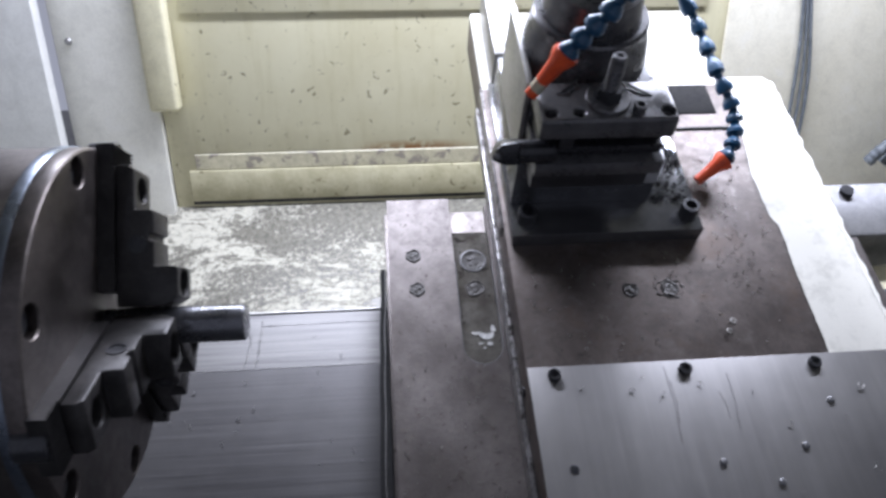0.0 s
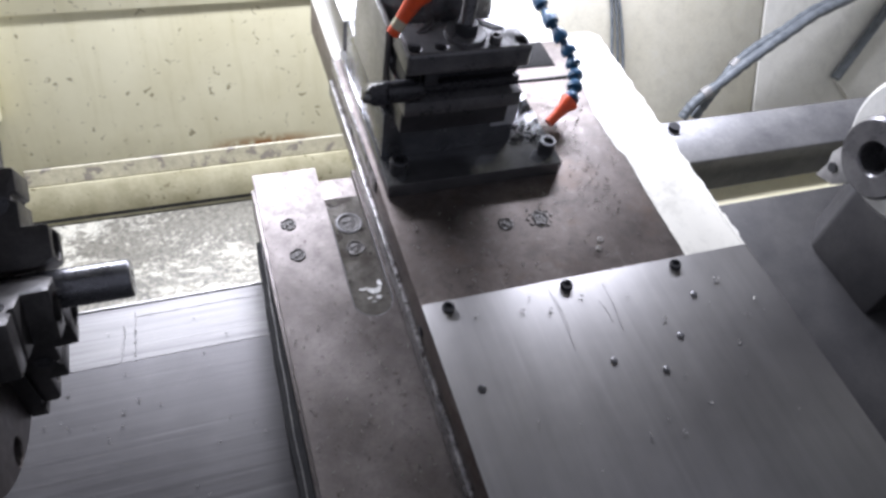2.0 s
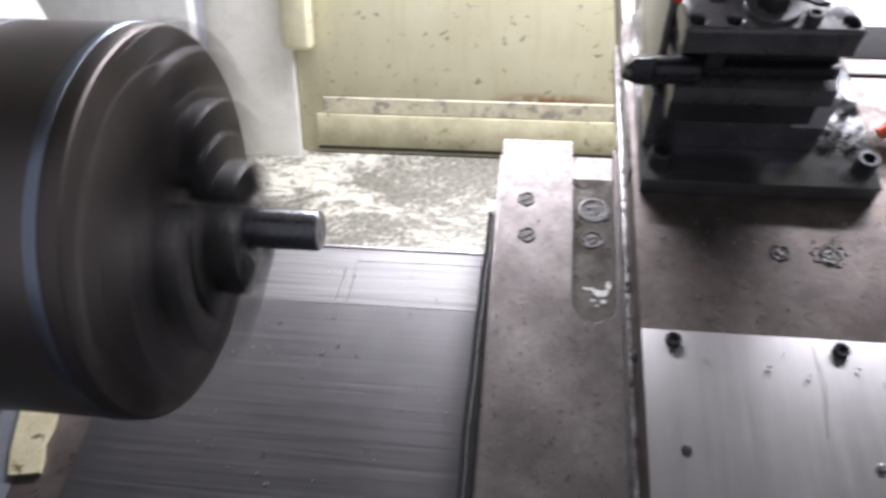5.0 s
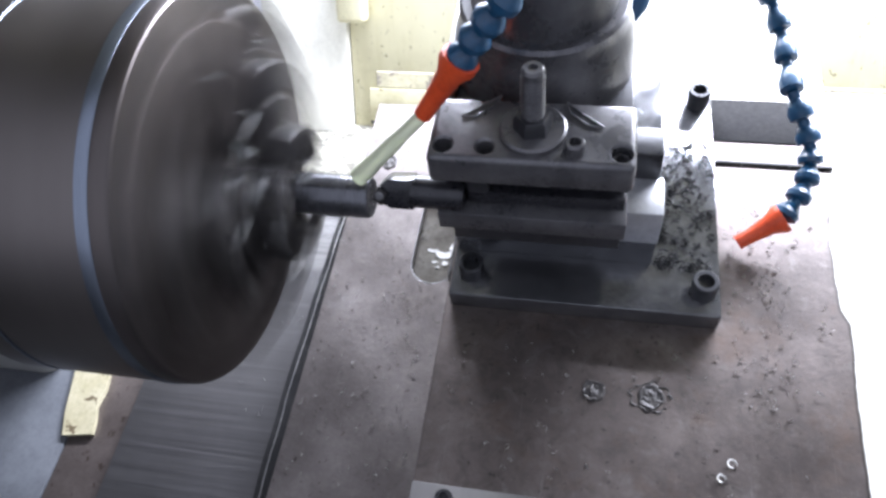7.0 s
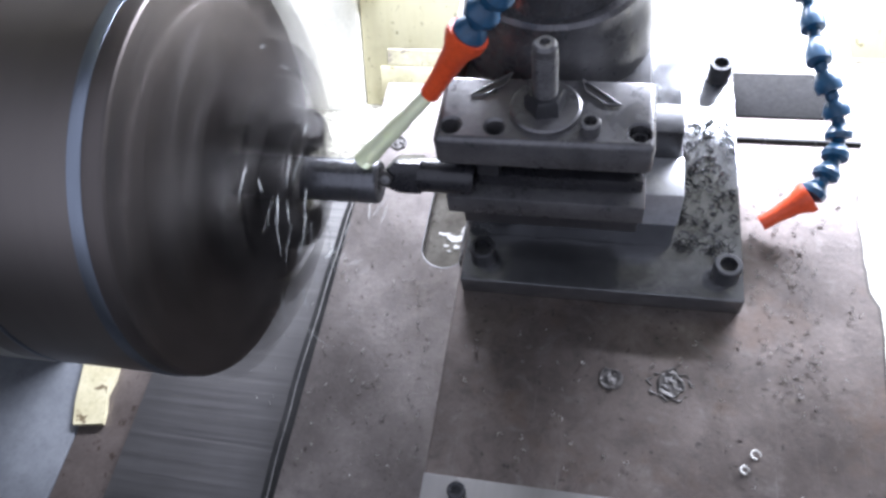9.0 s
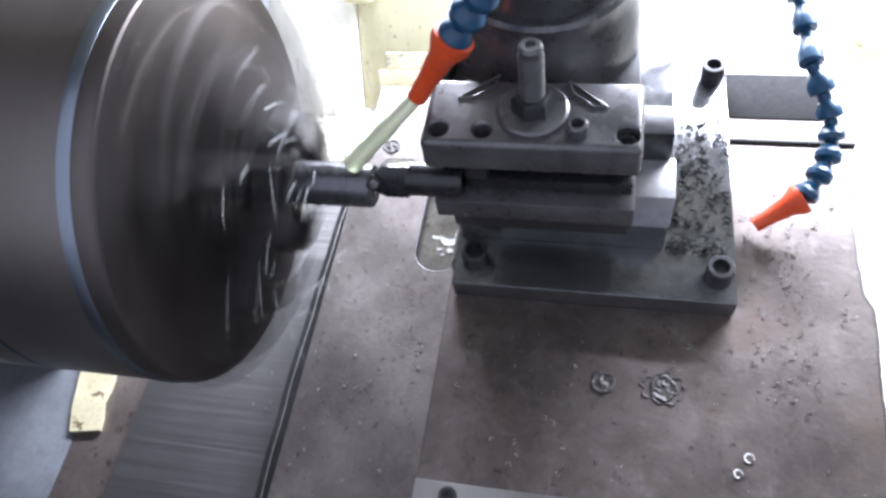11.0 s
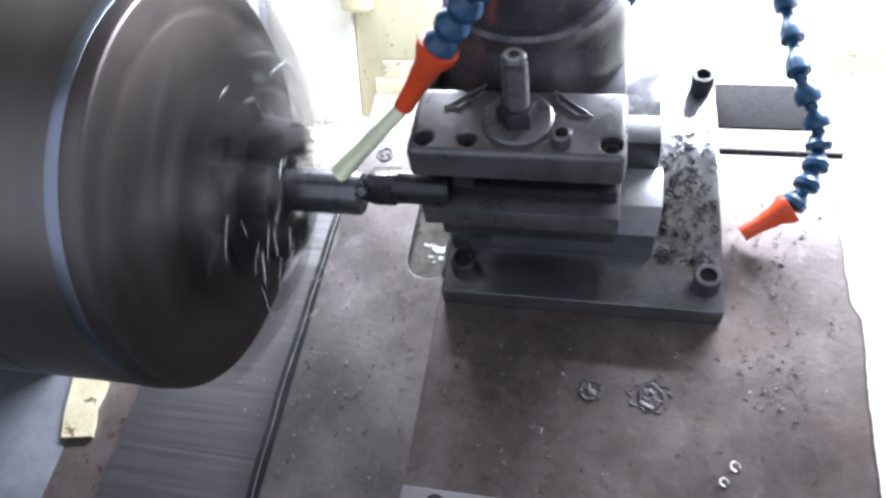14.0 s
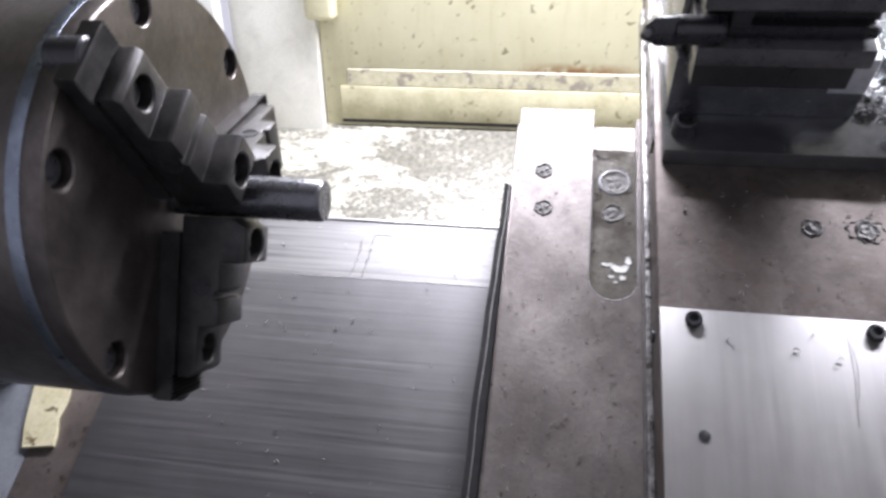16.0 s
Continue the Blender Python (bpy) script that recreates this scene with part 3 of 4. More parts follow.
part("plug_ring", turned([(0.0165, 0), (0.0165, 0.0010), (0.0150, 0.0014), (0.0138, 0.0008), (0.0138, 0)], n=40), RAIL, saddle, "bright ring round the plug", pose(0.1045, -0.095, -0.0085))
part("way_wiper", prism(lip + [(-0.0045, -0.10), (-0.0045, -0.60)], -0.052, -0.012), MAT, saddle, "black rubber way wiper")
part("wiper_edge", tube([(x + 0.0058, y, -0.0115 + 0.0006 * rnd.random()) for x, y in lip], 0.0005, 6), STEEL, saddle, "bent bright steel wiper edge")


def plug(r):
    bm = turned([(r, -0.0004), (r * 0.97, 0.0006), (r * 0.86, 0.0011), (r * 0.76, 0.0006), (r * 0.62, 0.0001), (r * 0.46, 0.0005), (r * 0.26, 0.0009), (0, 0.0006)], n=28)
    for v in bm.verts:
        v.co.xy *= 1 + 0.22 * noise.noise(v.co * 160 + Vector((r * 4000, 0, 0)))
        if v.co.z > 0:
            v.co.z = max(v.co.z + 0.0014 * noise.noise(v.co * 420 + Vector((0, r * 4000, 0))), 0.0)
    return bm


for x, y, r in ((0.0303, -0.0894, 0.0098), (0.0326, -0.1385, 0.0098)):
    part("plug", plug(r), PLUG, saddle, "dirty plugged screw hole", pose(x, y, 0.0001))
part("round_plug", plug(0.0155), PLUG, saddle, "round plug in the pocket", pose(0.1045, -0.095, -0.0085))
part("round_plug", plug(0.012), PLUG, saddle, "", pose(0.1035, -0.135, -0.0085))

slide = thing("cross_slide", "oiled iron cross slide with worn white paint along one side", "cross slide", BED)
part("body", prism([(0.135, -0.66), (0.542, -0.66), (0.542, 0.140), (0.534, 0.150), (0.474, 0.150), (0.474, 0.30), (0.135, 0.30)], 0.0, 0.066, None, 0.002), SLIDE, slide)
part("gib_strip", box(0.1295, 0.1348, -0.66, 0.14, 0.004, 0.028, 0.0008), GIB, slide, "wet bright gib strip")
part("edge_strip", box(0.1325, 0.1352, -0.10, 0.14, 0.046, 0.0665, 0.0008), GIB, slide, "bright worn edge")
for y in (-0.295, 0.024):
    part("gib_screw", turned([(0.006, 0), (0.006, 0.002), (0, 0.002)], m=Matrix.Translation((0.1345, y, 0.037)) @ Matrix.Rotation(radians(-90), 4, "Y"), n=14), BLACK, slide)
r = random.Random(31)
crust = [(0.5445 + 0.0045 * noise.noise(Vector((0, y * 60, 2))) + r.uniform(-0.0006, 0.0012), y) for y in [-0.283 + 0.0068 * i for i in range(63)]]
part("paint_crust", prism([(0.5395, -0.283)] + crust + [(0.5395, 0.1386)], 0.052, 0.0667, None, 0.0006), PALE, slide, "thick crusted white paint along the edge")
part("seam", box(0.363, 0.47, 0.049, 0.0525, 0.0655, 0.0685, 0.0008), RUBBER, slide, "black seal strip across the slide")
part("rear_step", box(0.363, 0.446, 0.078, 0.134, 0.0655, 0.0672, 0.0006), MAT, slide, "dark rubber mat")
for x, y, r in ((0.2649, -0.1935, 0.0095), (0.309, -0.1938, 0.0105)):
    part("plug", plug(r), PLUG, slide, "dirty plugged screw hole", pose(x, y, 0.0662))
part("rim_plug", tube([(0.309 + (0.015 + 0.004 * noise.noise(Vector((3 * math.cos(a), 3 * math.sin(a), 1)))) * math.cos(a), -0.1938 + (0.012 + 0.004 * noise.noise(Vector((3 * math.cos(a), 3 * math.sin(a), 5)))) * math.sin(a), 0.0661) for a in [i / 10 for i in range(57)]], [0.0007 + 0.0004 * math.sin(i * 0.9) for i in range(57)], 6), PLUG, slide, "caked dirt round a plug")

plate = thing("cover_plate", "scratched aluminium cover plate screwed to the slide", "cover plate", BED)
part("sheet", prism([(0.1352, -0.283), (0.541, -0.283), (0.5425, -0.335), (0.542, -0.40), (0.542, -0.66), (0.1352, -0.66)], 0.0662, 0.0686, None, 0.0006), ALU, plate)
sock = turned([(0.0068, 0), (0.0068, 0.004), (0.006, 0.005), (0.0036, 0.005), (0.0036, 0.0022), (0, 0.0022)], n=20)
sock_mesh = finish("screw", sock, BLACK)
small_mesh = finish("rivet", turned([(0.0042, 0), (0.0042, 0.0012), (0.002, 0.002), (0, 0.002)], n=14), BLACK)
for x, y in ((0.1613, -0.2935), (0.2979, -0.2940), (0.4366, -0.2944)):
    o = new("screw", sock_mesh)
    o.parent, o.matrix_local = plate, pose(x, y, 0.0684)
bright_mesh = finish("rivet", turned([(0.0036, 0), (0.0036, 0.0018), (0.002, 0.0028), (0, 0.0028)], n=14), RAIL)
for x, y in ((0.1647, -0.3897), (0.309, -0.392), (0.395, -0.381), (0.438, -0.336), (0.359, -0.4144)):
    o = new("rivet", small_mesh if x < 0.3 else bright_mesh)
    o.parent, o.matrix_local = plate, pose(x, y, 0.0684)
for p, q in (((0.2765, -0.290), (0.274, -0.372)), ((0.279, -0.305), (0.2775, -0.35)), ((0.34, -0.300), (0.3355, -0.361)), ((0.326, -0.32), (0.329, -0.35))):
    part("scratch", tube([(*p, 0.0686), ((p[0] + q[0]) / 2 + 0.002, (p[1] + q[1]) / 2, 0.0687), (*q, 0.0686)], 0.00025, 5), PLUG, plate)

post = thing("tool_post", "black oiled tool post on a bolted base plate", "tool post", BED)
part("base_plate", box(0.140, 0.361, -0.129, 0.125, 0.0663, 0.0868, 0.0015), WETBASE, post, "thick wet dark steel base plate")
part("pedestal", box(0.142, 0.306, -0.084, 0.095, 0.0868, 0.155, 0.0015), WETBLOCK, post, "wet dark steel pedestal")
part("ledge", box(0.2748, 0.3066, -0.0846, -0.048, 0.118, 0.1572, 0.0012), MACHINED, post, "bright machined ledge")
part("rear_block", prism([(0.15, -0.05), (0.303, -0.05), (0.303, -0.022), (0.2735, -0.022), (0.2735, 0.09), (0.15, 0.09)], 0.155, 0.186, None, 0.0015), BLACK, post)
part("turret_core", box(0.150, 0.2735, -0.118, 0.03, 0.1552, 0.2462, 0.0015), BLACK, post)
part("lower_jaw", box(0.1455, 0.2742, -0.138, -0.02, 0.196, 0.2135, 0.0012), BLOCK, post)
sockets = bmesh.new()
for x, r in ((0.1535, 0.0062), (0.1805, 0.0058), (0.2655, 0.0066)):
    turned([(r, 0.256), (r, 0.2697), (r + 0.0016, 0.2713), (r + 0.0016, 0.275)], (x, -0.1255, 0), "z", 24, bm=sockets)
part("clamp_plate", drilled(box(0.1437, 0.2743, -0.1375, -0.0835, 0.246, 0.271, 0.004, 3), sockets), BLOCK, post, "dark clamp plate with threaded holes")
part("shank_clamp", box(0.166, 0.182, -0.1295, -0.115, 0.226, 0.246, 0.003), BLACK, post)
part("tower", turned([(0.0675, 0.186), (0.0675, 0.19), (0.0655, 0.255), (0.062, 0.276), (0.0595, 0.283), (0.0585, 0.288), (0.0585, 0.296), (0.056, 0.2985), (0.050, 0.2985), (0.048, 0.310), (0.046, 0.33), (0.03, 0.338), (0.012, 0.338), (0.012, 0.334), (0, 0.334)],
     (0.208, -0.012, 0), n=64), BLOCK, post, "dark round turret housing with a stepped cap")
part("tower_foot", box(0.141, 0.2735, -0.075, 0.06, 0.186, 0.225, 0.012, 3), BLOCK, post)


def cap_screw(r, h):
    return turned([(r, 0), (r, h - 0.001), (r - 0.001, h), (r * 0.62, h), (r * 0.56, h - 0.006), (0, h - 0.006)], n=24)


big = finish("base_bolt", cap_screw(0.0105, 0.018), BLACK)
for x, y in ((0.157, -0.107), (0.3465, -0.107), (0.3475, 0.107)):
    o = new("base_bolt", big)
    o.parent, o.matrix_local = post, pose(x, y, 0.0868)
set_screw = finish("set_screw", cap_screw(0.0062, 0.009), BLOCK)
for x, h in ((0.2365, 0.2705), (0.2655, 0.256)):
    o = new("set_screw", set_screw)
    o.parent, o.matrix_local = post, pose(x, -0.1255, h)
part("washer", turned([(0.0215, 0), (0.0215, 0.003), (0.020, 0.004), (0.009, 0.004)], n=40), BLOCK, post, "", pose(0.2095, -0.1105, 0.271))
part("nut", turned([(0.0125, 0), (0.0125, 0.009), (0.0108, 0.0115), (0.0075, 0.0115)], n=6), BLACK, post, "", pose(0.2095, -0.1105, 0.275, 0, 0, 12))
part("stud", turned([(0.0075, 0)] + [(0.0075 - 0.0006 * (i % 2), 0.002 + 0.0011 * i) for i in range(40)] + [(0.0070, 0.049), (0.0055, 0.051), (0.0030, 0.051), (0.0025, 0.049), (0, 0.049)], n=20), BLOCK, post, "threaded stud", pose(0.2095, -0.1105, 0.273))
for s in (-1, 1):
    at = pose(0.2235 if s > 0 else 0.1925, -0.104 if s > 0 else -0.100, 0.271) @ Matrix.Diagonal((s, 1, 1, 1))
    wing = [(0.006, 0.019), (0.030, -0.001), (0.021, -0.0005), (0.009, 0.0095)]
    part("dovetail_wing", prism(wing, -0.0004, 0.0005, at), BLACK, post, "dark wedge at the turret's foot")
    part("wing_edge", tube([at @ Vector((x, y, 0.0007)) for x, y in wing + wing[:1]], 0.0005, 6), BLOCK, post)

tool = thing("boring_tool", "black round-shank cutting tool with an angled tip", "cutting tool", BED)
part("shank", turned([(0.0115, 0.128), (0.0115, 0.161), (0.0095, 0.1645), (0, 0.1645)], (0, -0.1275, 0.2225), "x", 32), TOOLBLACK, tool)
part("head", prism([(0.102, -0.006), (0.1045, 0.004), (0.112, 0.0105), (0.130, 0.0112), (0.130, -0.0112), (0.114, -0.0112)], -0.0085, 0.0085,
     Matrix.Translation((0, -0.1275, 0.2225)) @ Matrix.Rotation(radians(60), 4, "X"), 0.0015), TOOLBLACK, tool)
part("insert", prism([(0.1012, -0.004), (0.106, 0.006), (0.112, 0.001), (0.108, -0.007)], 0.0086, 0.0105,
     Matrix.Translation((0, -0.1275, 0.2225)) @ Matrix.Rotation(radians(60), 4, "X"), 0.0005), JAW, tool)
part("insert_screw", turned([(0.0032, 0), (0.0032, 0.0012), (0.0018, 0.0018), (0.0018, 0.0008), (0, 0.0008)], m=Matrix.Translation((0, -0.1275, 0.2225)) @ Matrix.Rotation(radians(60), 4, "X") @ Matrix.Translation((0.1065, -0.001, 0.0104)), n=14), RAIL, tool)
part("spare_shank", box(0.1665, 0.272, -0.1285, -0.118, 0.2165, 0.2275, 0.001), TOOLBLACK, tool)

bracket = thing("end_bracket", "bright steel end bracket on the cross slide", "bracket", BED)
part("block", box(0.147, 0.188, 0.137, 0.29, 0.0665, 0.1236, 0.003), STEEL, bracket)
part("bolt", cap_screw(0.0085, 0.0012), BLACK, bracket, "", pose(0.1680, 0.157, 0.1236))
part("side_plate", box(0.1395, 0.146, -0.075, 0.05, 0.155, 0.262, 0.001), STEEL, bracket)


# ---- coolant hoses ----
def hose(name, path, n, r, nozzle_at, nozzle_to, label):
    """A hose of ball-jointed segments that ends in a tapered nozzle."""
    h = thing(name, label, "coolant hose", BED)
    pts = glide(path, n + 1)
    for a, b in zip(pts, pts[1:]):
        d = b - a
        m = Matrix.Translation(a) @ d.to_track_quat("Z", "Y").to_matrix().to_4x4()
        ln = d.length
        part("segment", turned([(r * 0.55, 0), (r * 0.95, ln * 0.05), (r, ln * 0.3), (r * 0.62, ln * 0.7), (r * 0.5, ln * 0.74), (r * 0.5, ln * 0.98), (r * 0.45, ln)], m=m, n=18), BLUE, h)
    a, b = Vector(nozzle_to), Vector(nozzle_at)
    d = b - a
    m = Matrix.Translation(a) @ d.to_track_quat("Z", "Y").to_matrix().to_4x4()
    ln = d.length
    part("nozzle", turned([(r * 0.6, 0), (r * 0.62, ln * 0.3), (r * 0.84, ln * 0.72), (r * 1.22, ln * 0.9), (r * 1.22, ln), (r * 0.8, ln * 1.01)], m=m, n=24), ORANGE, h, "orange tapered nozzle")
    return h


NOZ, NOZ_TOP = (0.1370, -0.1030, 0.273), (0.1650, -0.0970, 0.317)
hose_a = hose("tool_hose", [(0.164, -0.0975, 0.315), (0.179, -0.099, 0.341), (0.196, -0.102, 0.367), (0.214, -0.09, 0.396), (0.235, -0.05, 0.41), (0.25, 0.02, 0.39), (0.26, 0.06, 0.33), (0.262, 0.07, 0.2), (0.262, 0.08, 0.156)], 14, 0.0105, NOZ_TOP, NOZ,
              "blue jointed coolant hose with an orange nozzle over the tool")
hose_b = hose("side_hose", [(0.412, -0.033, 0.097), (0.426, -0.012, 0.107), (0.433, 0.013, 0.114), (0.429, 0.036, 0.128), (0.414, 0.064, 0.147), (0.409, 0.112, 0.156), (0.398, 0.150, 0.172), (0.370, 0.180, 0.198), (0.330, 0.175, 0.218), (0.290, 0.135, 0.210), (0.268, 0.085, 0.187)], 15, 0.0105,
              (0.412, -0.0325, 0.0965), (0.379, -0.048, 0.0765), "blue jointed coolant hose with an orange nozzle near the slide")

# ---- coolant in the air ----
jet = thing("coolant_jet", "milky coolant jet between nozzle and bar", "coolant jet", BED)
part("stream", tube([(0, 0, 0.0072 * i) for i in range(11)], [0.0044 + 0.0003 * math.sin(i * 1.7) + 0.00025 * i for i in range(11)], 12), WATER, jet)


def along(a, b):
    """The pose of a rod that starts at a and points to b."""
    return Matrix.Translation(a) @ (Vector(b) - Vector(a)).to_track_quat("Z", "Y").to_matrix().to_4x4()


JET_IN, JET_OUT = along(Vector(NOZ_TOP) + 0.5 * (Vector(NOZ_TOP) - Vector(NOZ)), NOZ), along(NOZ, (0.0825, -0.1223, 0.2205))
fall = thing("coolant_fall", "milky coolant stream falling to the bed", "coolant stream", BED)
part("stream", tube(glide([(-0.049, -0.273, 0.273), (-0.078, -0.273, 0.227), (-0.102, -0.279, 0.185), (-0.131, -0.297, 0.13), (-0.169, -0.340, 0.06), (-0.197, -0.394, -0.005), (-0.210, -0.444, -0.05)], 30),
     [0.0036 + 0.0006 * math.sin(i * 1.3) + 0.00004 * i for i in range(30)], 12), WATER, fall)



def streaks(name, label, count, seed, path, thick, clear):
    """Many thin drops of coolant drawn out along their flight; path gives the points of one."""
    r = random.Random(seed)
    bm = bmesh.new()
    for _ in range(count):
        pts = path(r)
        w = thick * r.uniform(0.45, 1.3)
        tube(pts, [w * (0.25 + 0.75 * math.sin(math.pi * (0.12 + 0.8 * i / (len(pts) - 1)))) for i in range(len(pts))], 6, bm)
    return solid(name, bm, mist(name, clear), label, "coolant", "stuff")


def flung(r):
    """A drop leaving the turning jaws on a spiral."""
    a, d, x = r.uniform(0, 6.28), r.uniform(0.03, 0.115), r.uniform(0.04, 0.085)
    span, out, fore = r.uniform(0.1, 0.3), r.uniform(0.006, 0.022), r.uniform(-0.008, 0.008)
    return [(x + fore * u, (d + out * u) * math.cos(a + span * u), (d + out * u) * math.sin(a + span * u)) for u in (0, 0.25, 0.5, 0.75, 1)]


def splash_sheet():
    """A thin sheet of coolant that fans out over the way cover from where the stream lands."""
    bm = bmesh.new()
    rows = []
    for i in range(41):
        a = 2.45 + 1.95 * i / 40
        far = 0.21 * (0.55 + 0.45 * math.sin(math.pi * i / 40)) * (1 + 0.22 * noise.noise(Vector((a * 5, 0, 3))) + 0.1 * noise.noise(Vector((a * 17, 0, 3))))
        row = []
        for k in range(25):
            d = far * k / 24
            p = Vector((-0.212 + d * math.cos(a + 1.2 * d), -0.415 + 0.5 * d * math.sin(a + 1.2 * d), 0))
            p.z = -0.0480 + 0.010 * math.sin(math.pi * k / 24) + 0.0015 * noise.noise(p * 25)
            row.append((bm.verts.new(p), bm.verts.new(p - Vector((0, 0, 0.0008)))))
        rows.append(row)
    for u, v in zip(rows, rows[1:]):
        for k in range(24):
            bm.faces.new((u[k][0], u[k + 1][0], v[k + 1][0], v[k][0]))
            bm.faces.new((u[k][1], v[k][1], v[k + 1][1], u[k + 1][1]))
    return bm


def splash_water():
    """White water where it is thick, clear where it thins out."""
    n = Nodes("splashed_coolant")
    fine = n.math("ADD", n.noise(34, 6, 0.7, distort=1.2), n.math("MULTIPLY", n.noise(9, 3, 0.5), 0.6))
    dx, dy = n.math("ADD", n.axis(0), 0.212), n.math("MULTIPLY", n.math("ADD", n.axis(1), 0.415), 2.0)
    away = n.math("POWER", n.math("ADD", n.math("MULTIPLY", dx, dx), n.math("MULTIPLY", dy, dy)), 0.5)
    n.link(n.math("MULTIPLY", n.ramp(fine, 0.66, 1.1, 0.0, 0.3), n.math("MULTIPLY", n.ramp(away, 0.05, 0.19, 1.0, 0.0), n.ramp(n.axis(1), -0.4, -0.435))), n.b.inputs["Alpha"])
    return n.set((0.72, 0.78, 0.8), 0.5)


spray = streaks("coolant_spray", "fine streaks of coolant flung off the turning chuck", 80, 41, flung, 0.0005, 0.17)
splash = solid("coolant_splash", splash_sheet(), splash_water(), "milky splash of coolant spreading on the way cover", "coolant", "stuff")

# ---- tail end ----
tail = on_bed(thing("tailstock", "dull steel tailstock quill with an open bore", "tailstock"))
part("quill", turned([(0.018, 0.66), (0.018, 0.630), (0.020, 0.628), (0.042, 0.628), (0.0455, 0.632), (0.0455, 0.72)], (0, AX, AY), "x", 40), BLOCK, tail, "dark quill with an open bore")
part("housing", turned([(0.047, 0.678), (0.080, 0.68), (0.086, 0.686), (0.086, 1.05), (0.0, 1.05)], (0, AX, AY), "x", 48), GREY, tail)
part("bracket", prism([(-0.236, 0.120), (-0.246, 0.123), (-0.262, 0.128), (-0.279, 0.147), (-0.262, 0.172), (-0.243, 0.173), (-0.237, 0.158), (-0.241, 0.144)], 0.648, 0.656,
     Matrix(((0, 0, 1, 0), (1, 0, 0, 0), (0, 1, 0, 0), (0, 0, 0, 1))), 0.001), LIP, tail, "bent pale bracket")
part("bracket_screw", turned([(0.006, 0), (0.006, 0.003), (0, 0.003)], (0.6455, -0.25, 0.146), "x", 14), BLACK, tail)
part("pedestal", prism([(0.72, -0.37), (1.05, -0.37), (1.05, -0.21), (0.76, -0.21), (0.72, -0.25)], -0.021, 0.15, None, 0.006), DARKCOVER, tail)

tail_guard = thing("tail_guard", "beige slanted guard sheet with a dark rubber edge", "guard sheet")
UPRIGHT = Matrix(((1, 0, 0, 0), (0, 0, 1, 0), (0, 1, 0, 0), (0, 0, 0, 1)))
part("sheet", prism([(1.437, -0.076), (1.495, -0.132), (1.89, -0.17), (1.89, 0.24), (1.71, 0.24), (1.56, 0.072)], 0.478, 0.4875, UPRIGHT, 0.001), PALE, tail_guard)
part("edge_strip", tube([(1.437, 0.476, -0.076), (1.50, 0.476, 0.0), (1.56, 0.476, 0.072), (1.71, 0.476, 0.24)], 0.0115, 8), CONDUIT, tail_guard, "dark rubber edge strip")

# ---- cables at the back wall ----
for k, (pts, r) in enumerate((
        ([(0.985, 0.455, -0.120), (1.01, 0.44, -0.08), (1.09, 0.43, -0.028), (1.2, 0.43, 0.036), (1.35, 0.44, 0.098), (1.6, 0.46, 0.158), (1.8, 0.478, 0.18)], 0.011),
        ([(1.025, 0.465, -0.125), (1.065, 0.45, -0.06), (1.13, 0.445, 0.008), (1.23, 0.445, 0.058), (1.37, 0.455, 0.112), (1.6, 0.47, 0.17), (1.8, 0.478, 0.192)], 0.010))):
    line = glide(pts, 90)
    c = thing("conduit", "grey corrugated conduit sagging along the back wall", "conduit", group="conduits")
    part("sleeve", tube([p + Vector((0, 0, 0.004 * noise.noise(p * 9))) for p in line], r, 12, None, 0.12, 2), CONDUIT, c)
    for i in ((62, 24) if k else (18,)):
        part("tie", tube(line[i:i + 4], r * 1.35, 12), LIP, c, "pale cable tie")
for x, r, bow in ((0.804, 0.0034, 0.008), (0.812, 0.0030, 0.014), (0.819, 0.0034, 0.02)):
    solid("cable", tube(glide([(x - 0.06, 0.484, 0.5), (x - 0.006, 0.483, 0.2), (x + bow, 0.483, 0.04), (x + bow, 0.484, -0.12), (x - 0.5 * bow, 0.484, -0.4)], 30), r, 10), CONDUIT, "grey cable hanging down the back wall", "cable", group="cables")

# ---- chips ----
def chips(name, count, spread, seed, size, label, material=CHIP):
    """Loose curled chips on a surface; spread gives (x, y, z) of one."""
    rnd = random.Random(seed)
    bm = bmesh.new()
    for _ in range(count):
        p = Vector(spread(rnd))
        s = size * rnd.uniform(0.5, 1.4)
        a0, span = rnd.uniform(0, 6.3), rnd.uniform(2, 5.5)
        tilt = Matrix.Rotation(rnd.uniform(-0.6, 0.6), 4, "X") @ Matrix.Rotation(rnd.uniform(-0.6, 0.6), 4, "Y")
        rows = []
        for i in range(6):
            a = a0 + span * i / 5
            q = tilt @ Vector((s * math.cos(a), s * math.sin(a), 0.0003 * i))
            up = tilt @ Vector((0, 0, s * 0.5))
            rows.append((bm.verts.new(p + q + Vector((0, 0, s * 0.35))), bm.verts.new(p + q + up + Vector((0, 0, s * 0.35)))))
        for u, v in zip(rows, rows[1:]):
            bm.faces.new((u[0], v[0], v[1], u[1]))
    ob = solid(name, bm, material, label, "chips", "stuff")
    ob.matrix_world = BED
    return ob


def on_slide(r):
    while True:
        x, y = r.uniform(0.15, 0.45), r.uniform(-0.27, 0.05)
        if r.random() < 0.45:
            x, y = r.uniform(0.37, 0.42), r.uniform(-0.2, 0.0)
        if x > 0.365 or y < -0.14:
            return x, y, 0.0661


curls = []
